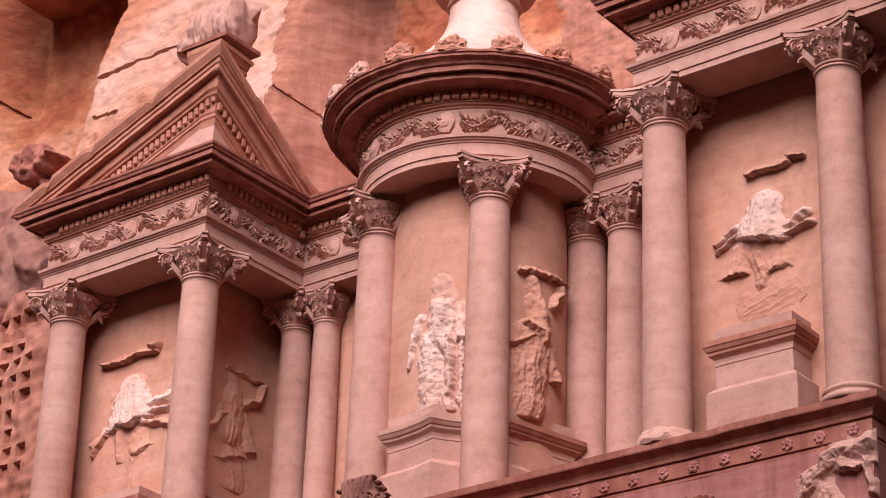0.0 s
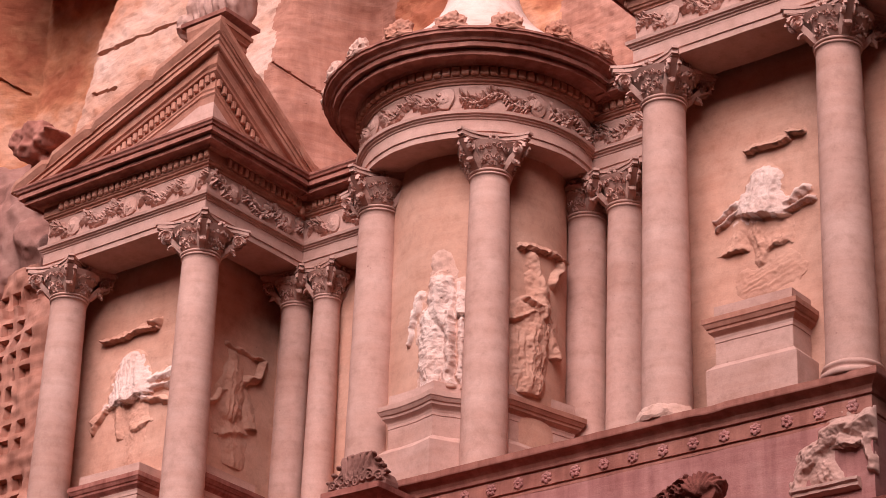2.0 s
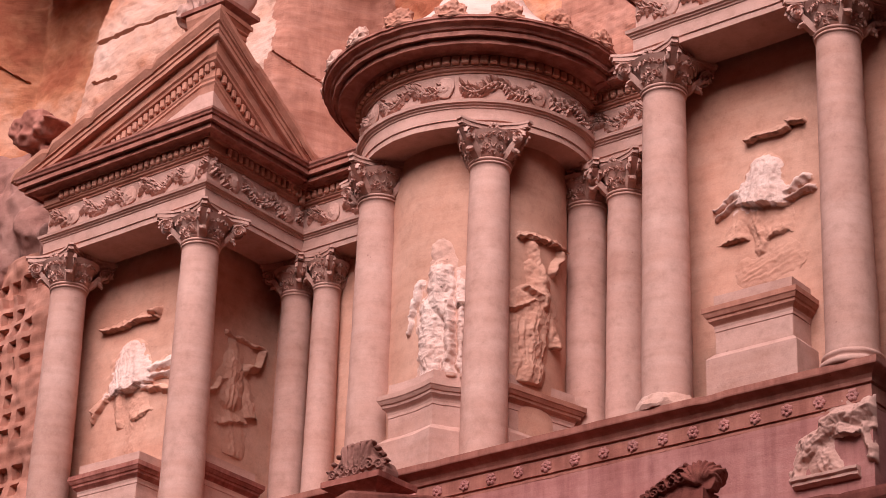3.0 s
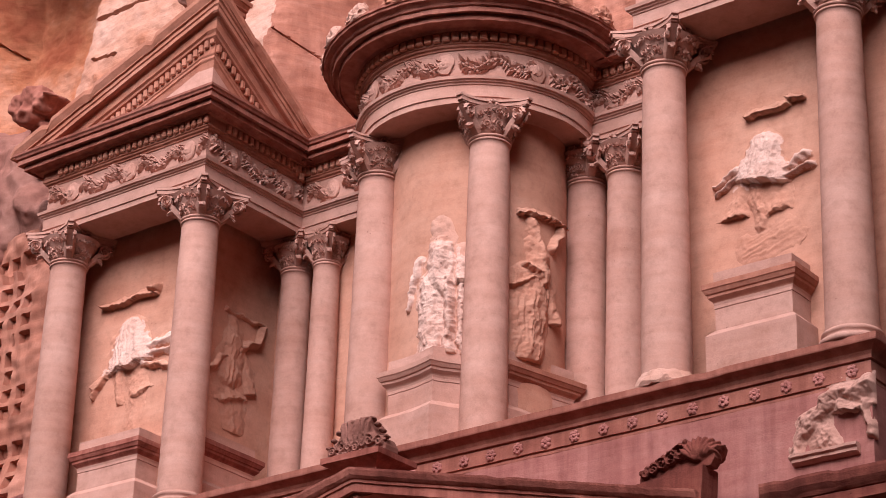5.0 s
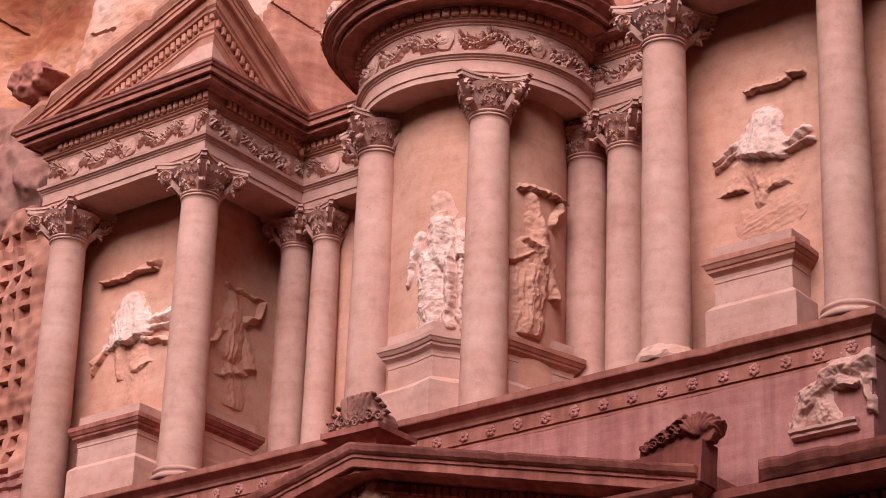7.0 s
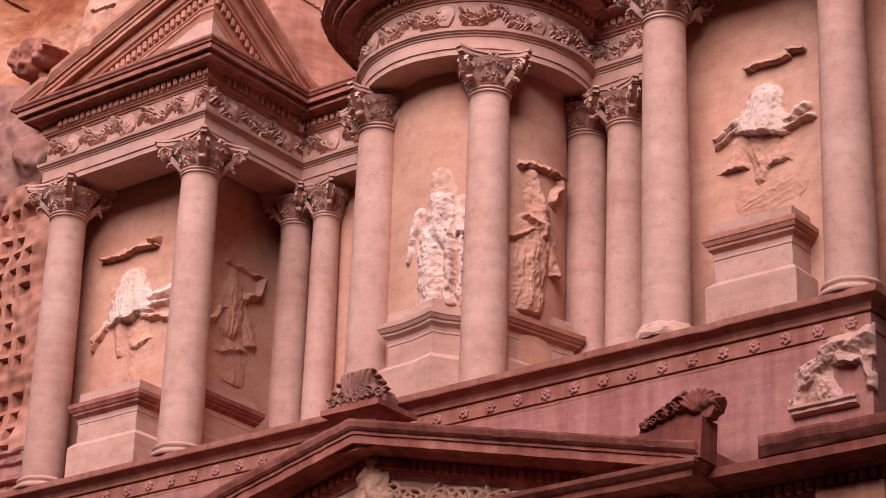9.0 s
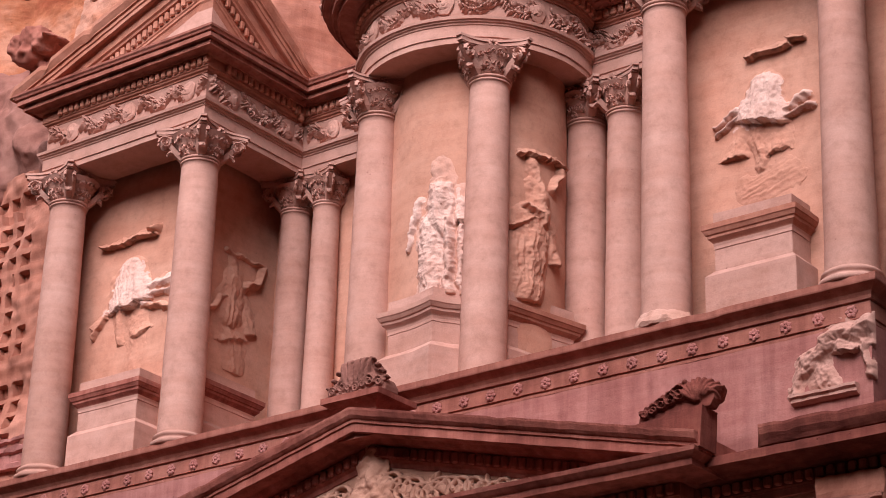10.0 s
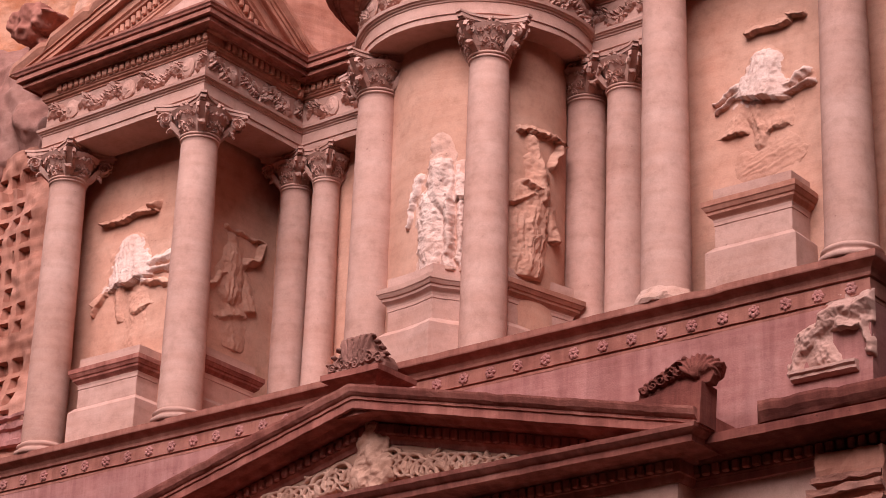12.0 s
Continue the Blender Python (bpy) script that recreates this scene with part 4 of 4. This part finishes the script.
# ---- acroteria of the lower pediment ----
def plate(bm, outline, y0, y1):
    """A thick upright panel cut to an outline of (x, z) points."""
    f0 = [bm.verts.new((x, y0, z)) for x, z in outline]
    f1 = [bm.verts.new((x, y1, z)) for x, z in outline]
    n = len(outline)
    bm.faces.new(f0)
    bm.faces.new(f1[::-1])
    for k in range(n):
        bm.faces.new((f0[k], f1[k], f1[(k + 1) % n], f0[(k + 1) % n]))
    return bm


mid = thing("acroterion", "weathered brown carved foliage crown on the lower pediment apex", "acroterion")
part("plinth", tiers(box_plan(-0.55, 0.55, -1.7, -0.9), [(0.0, 18.9), (0.0, 19.55), (0.04, 19.6), (0.12, 19.68), (0.26, 19.74), (0.30, 19.76), (0.30, 19.9), (0.05, 19.93)]), BROWN, mid, "dark moulded plinth")
bm = bmesh.new()
rnd = random.Random(21)
UP, FW = Vector((0, 0, 1)), Vector((0, -1, 0))
plate(bm, [(-0.86, 19.88), (0.86, 19.88), (0.86, 20.0), (0.74, 20.2), (0.56, 20.3), (0.46, 20.5), (0.40, 20.68), (0.2, 20.72), (-0.2, 20.72), (-0.38, 20.68), (-0.44, 20.5), (-0.56, 20.34), (-0.74, 20.2), (-0.86, 20.0)], -1.76, -1.3)
for x, top, lean in ((-0.34, 0.40, -14), (-0.17, 0.42, -7), (0.0, 0.42, 0), (0.17, 0.42, 7), (0.34, 0.40, 14)):
    blob(bm, trs(x, -1.78, 20.02 + top, 0.075, 0.10, 0.34, ry=lean), 3, 0.2, 0.3)
for x, z, r in ((-0.40, 0.24, 0.17), (0.40, 0.24, 0.17), (-0.68, 0.16, 0.13), (0.68, 0.17, 0.14), (0.0, 0.16, 0.14), (-0.2, 0.2, 0.1), (0.2, 0.2, 0.1)):
    spiral(bm, Vector((x, -1.77, 19.93 + z)), Vector((1 if x < 0 else -1, 0, 0)), UP, FW, r=r, turns=1.7, w=0.045, depth=0.09, n=26)
for k in range(30):
    x = rnd.uniform(-0.8, 0.8)
    blob(bm, trs(x, -1.77, 19.94 + rnd.uniform(0.0, 0.62 - 0.5 * abs(x)), 0.08, 0.07, 0.035, ry=rnd.uniform(0, 180)), 1, 0.3)
for k in range(13):
    x = -0.84 + 0.14 * k
    blob(bm, trs(x, -1.7, 20.74 - 0.75 * max(0, abs(x) - 0.4) * 1.6, 0.07, 0.12, 0.06), 2, 0.4, 0.3)
melt(part("foliage", wear(bm, 0.02, 0.1), UMBER, mid, "brown carved leaves and scrolls"), 0.018)

end = thing("acroterion", "dark brown half-palmette carving at the pediment end", "acroterion")
part("plinth", wear(plate(bmesh.new(), [(7.4, 17.45), (9.15, 17.0), (9.2, 17.87), (7.45, 17.72)], -1.86, -1.25), 0.015, 0.3), DARK_RED, end, "dark wedge-shaped plinth")
bm = bmesh.new()
rnd = random.Random(22)
plate(bm, [(7.62, 17.74), (9.1, 17.86), (9.32, 17.86), (9.42, 18.02), (9.38, 18.24), (9.26, 18.36), (9.05, 18.40), (8.7, 18.42), (8.4, 18.36), (8.1, 18.25), (7.8, 18.10), (7.64, 17.94)], -1.74, -1.45)
for k in range(9):
    # ribs of the shell, wrapping round its end
    a = -52 + 13 * k
    blob(bm, trs(9.08 + 0.31 * math.sin(radians(a)), -1.76 + 0.06 * max(0, k - 4), 17.98 + 0.27 * math.cos(radians(a)), 0.07, 0.13 + 0.04 * max(0, k - 4), 0.27, ry=a), 3, 0.15, 0.4)
for k in range(6):
    a = -60 + 24 * k
    blob(bm, trs(9.3 - 0.02 * k, -1.45 + 0.20 * math.sin(radians(a)), 17.98 + 0.24 * math.cos(radians(a)), 0.16, 0.07, 0.25, rx=-a), 3, 0.15, 0.4)
for k in range(5):
    spiral(bm, Vector((7.80 + 0.21 * k, -1.78, 17.92 + 0.075 * k)), Vector((1 if k % 2 else -1, 0, 0)), UP, FW, r=0.10 + 0.026 * k, turns=1.9, w=0.032, depth=0.09, n=30)
for k in range(9):
    blob(bm, trs(7.68 + 0.13 * k, -1.68, 18.02 + 0.058 * k, 0.07, 0.12, 0.06), 2, 0.3)
melt(part("foliage", wear(bm, 0.015, 0.1), DARK_RED, end, "brown carved palmette and scrolls"), 0.018)

# ---- broken carving at the attic corner ----
attic = lambda u, v, h: (u, -0.34 - h, v)
relief("pale broken carving with a dark hollow at the attic corner", attic, 10.0, 12.34, 17.9, 19.75, [
    (10.5, 18.2, 10.8, 18.85, 0.14, 0.22, 0.22, 0), (10.8, 18.85, 11.4, 19.2, 0.26, 0.28, 0.30, 0), (11.3, 19.22, 12.2, 19.42, 0.26, 0.28, 0.34, 0), (11.0, 18.9, 11.25, 18.3, 0.30, 0.30, 0.12, 0), (11.7, 19.5, 11.75, 18.95, 0.5, 0.55, 0.30, 1), (12.1, 19.2, 12.2, 18.4, 0.10, 0.10, 0.18, 0)], 0.07, mat=PINK, seed=6, st=0.02)
bm = sweep(bmesh.new(), [(0.3, 18.0), (0.42, 18.02), (0.48, 18.06), (0.48, 18.12), (0.54, 18.16), (0.54, 18.22), (0.3, 18.25)], [(10.45, 0.0), (11.95, 0.0)], step=0.1)
tagged(link("corner_moulding", wear(bm, 0.02, 0.15), PINK), "small chipped moulding under the attic carving", "moulding")

# short moulded courses on the rock beside the outer column
bm = sweep(bmesh.new(), [(0.0, 21.2), (0.22, 21.22), (0.24, 21.34), (0.16, 21.38), (0.16, 21.62), (0.26, 21.66), (0.30, 21.78), (0.22, 21.82), (0.22, 21.9), (0.32, 21.94), (0.34, 22.02), (0.0, 22.05)], [(-17.5, 0.55), (-13.1, 0.55)], step=0.15)
tagged(link("string_course", wear(bm, 0.05, 0.25), ATTIC), "short worn moulded course beside the outer column", "moulding")

# ---- rock beside the facade ----
def hole_wall():
    """Rough rock with cut square sockets on the outer side."""
    xs = [-24, -22, -20, -18.5, -17.9]
    x = -17.4
    while x < -14.1:
        xs += [x, x + 0.30]
        x += 0.60
    zs = [16.0, 18.0, 20.0, 21.6]
    z = 21.9
    while z < 29.6:
        zs += [z, z + 0.31]
        z += 0.54
    hx, hz = list(zip(xs[5::2], xs[6::2])), list(zip(zs[4::2], zs[5::2]))
    xs += [-13.8, -13.4, -13.0, -12.7]
    zs += [29.8, 30.1, 30.4]
    fine = lambda a: sorted({round(p + (q - p) * k / 6, 4) for p, q in zip(a, a[1:]) for k in range(6)} | {a[-1]})
    fx, fz = fine(xs), fine(zs)
    bm = bmesh.new()

    def inside(x, z):
        if noise.noise(Vector((round(x / 0.6) * 0.9, round(z / 0.54) * 0.9, 2))) > 0.3:
            return False
        for b, c in hx:
            if b - 0.01 < x < c + 0.01:
                for d, e in hz:
                    if d - 0.01 < z < e + 0.01:
                        return True
        return False
    grid = []
    for x in fx:
        col = []
        for z in fz:
            sh = 0.30 * noise.noise(Vector((x * 0.5, z * 0.7, 3))) + 0.10 * noise.noise(Vector((x * 2.5, z * 3, 5)))
            lean = 0.45 + max(0, -13.2 - x) * 0.05 + (0.35 if z > 29.2 else 0)
            y = lean + sh + (0.2 if inside(x, z) else 0)
            col.append(bm.verts.new((x + 0.05 * noise.noise(Vector((x, z * 1.3, 8))), y, z + 0.05 * noise.noise(Vector((x * 1.3, z, 11))))))
        grid.append(col)
    for i in range(len(fx) - 1):
        for j in range(len(fz) - 1):
            bm.faces.new((grid[i][j], grid[i + 1][j], grid[i + 1][j + 1], grid[i][j + 1]))
    return bm


tagged(link("cliff_side", hole_wall(), ROSE), "rough dull red rock with rows of cut square sockets", "rock wall", kind="structure")
bm = bmesh.new()
for x, y, z, sx, sy, sz in ((-16.2, 1.5, 32.0, 1.6, 1.0, 1.7), (-14.8, 1.2, 31.3, 0.8, 0.8, 1.2), (-17.5, 1.8, 30.5, 1.6, 1.0, 2.0), (-14.0, 1.0, 30.6, 0.7, 0.6, 0.9), (-18.5, 2.0, 33.5, 2.0, 1.2, 1.6)):
    blob(bm, trs(x, y, z, sx, sy, sz), 4, 0.4, 0.7)
tagged(melt(link("boulder", wear(wear(bm, 0.15, 0.5), 0.12, 0.25), UMBER), 0.07), "grey-red rounded rock mass beside the pavilion", "rock")
bm = bmesh.new()
NZ, NA = 140, 24
rows = []
for j in range(NZ + 1):
    z = 36.0 * j / NZ
    bulge = 0.42 * max(0.0, min(1.0, (z - 24.2) / 1.2))
    rows.append([bm.verts.new((16.75 - bulge + 2.0 * math.cos(a) + 0.5 * noise.noise(Vector((j * 0.12, a, 2))) + 0.2 * noise.noise(Vector((j * 0.5, a * 3, 6))), -1.2 - 0.8 + 2.2 * math.sin(a) + 0.4 * noise.noise(Vector((j * 0.2, a, 7))), z)) for a in [2 * math.pi * i / NA for i in range(NA)]])
for a, b in zip(rows, rows[1:]):
    for i in range(NA):
        bm.faces.new((a[i], a[(i + 1) % NA], b[(i + 1) % NA], b[i]))
bm.faces.new(rows[-1])
# the edge's deep shade is held in this dark brown stone
tagged(link("cliff_edge", wear(bm, 0.12, 0.4), UMBER), "rock edge beside the facade, deep shade put into its dark brown", "rock wall", kind="structure")
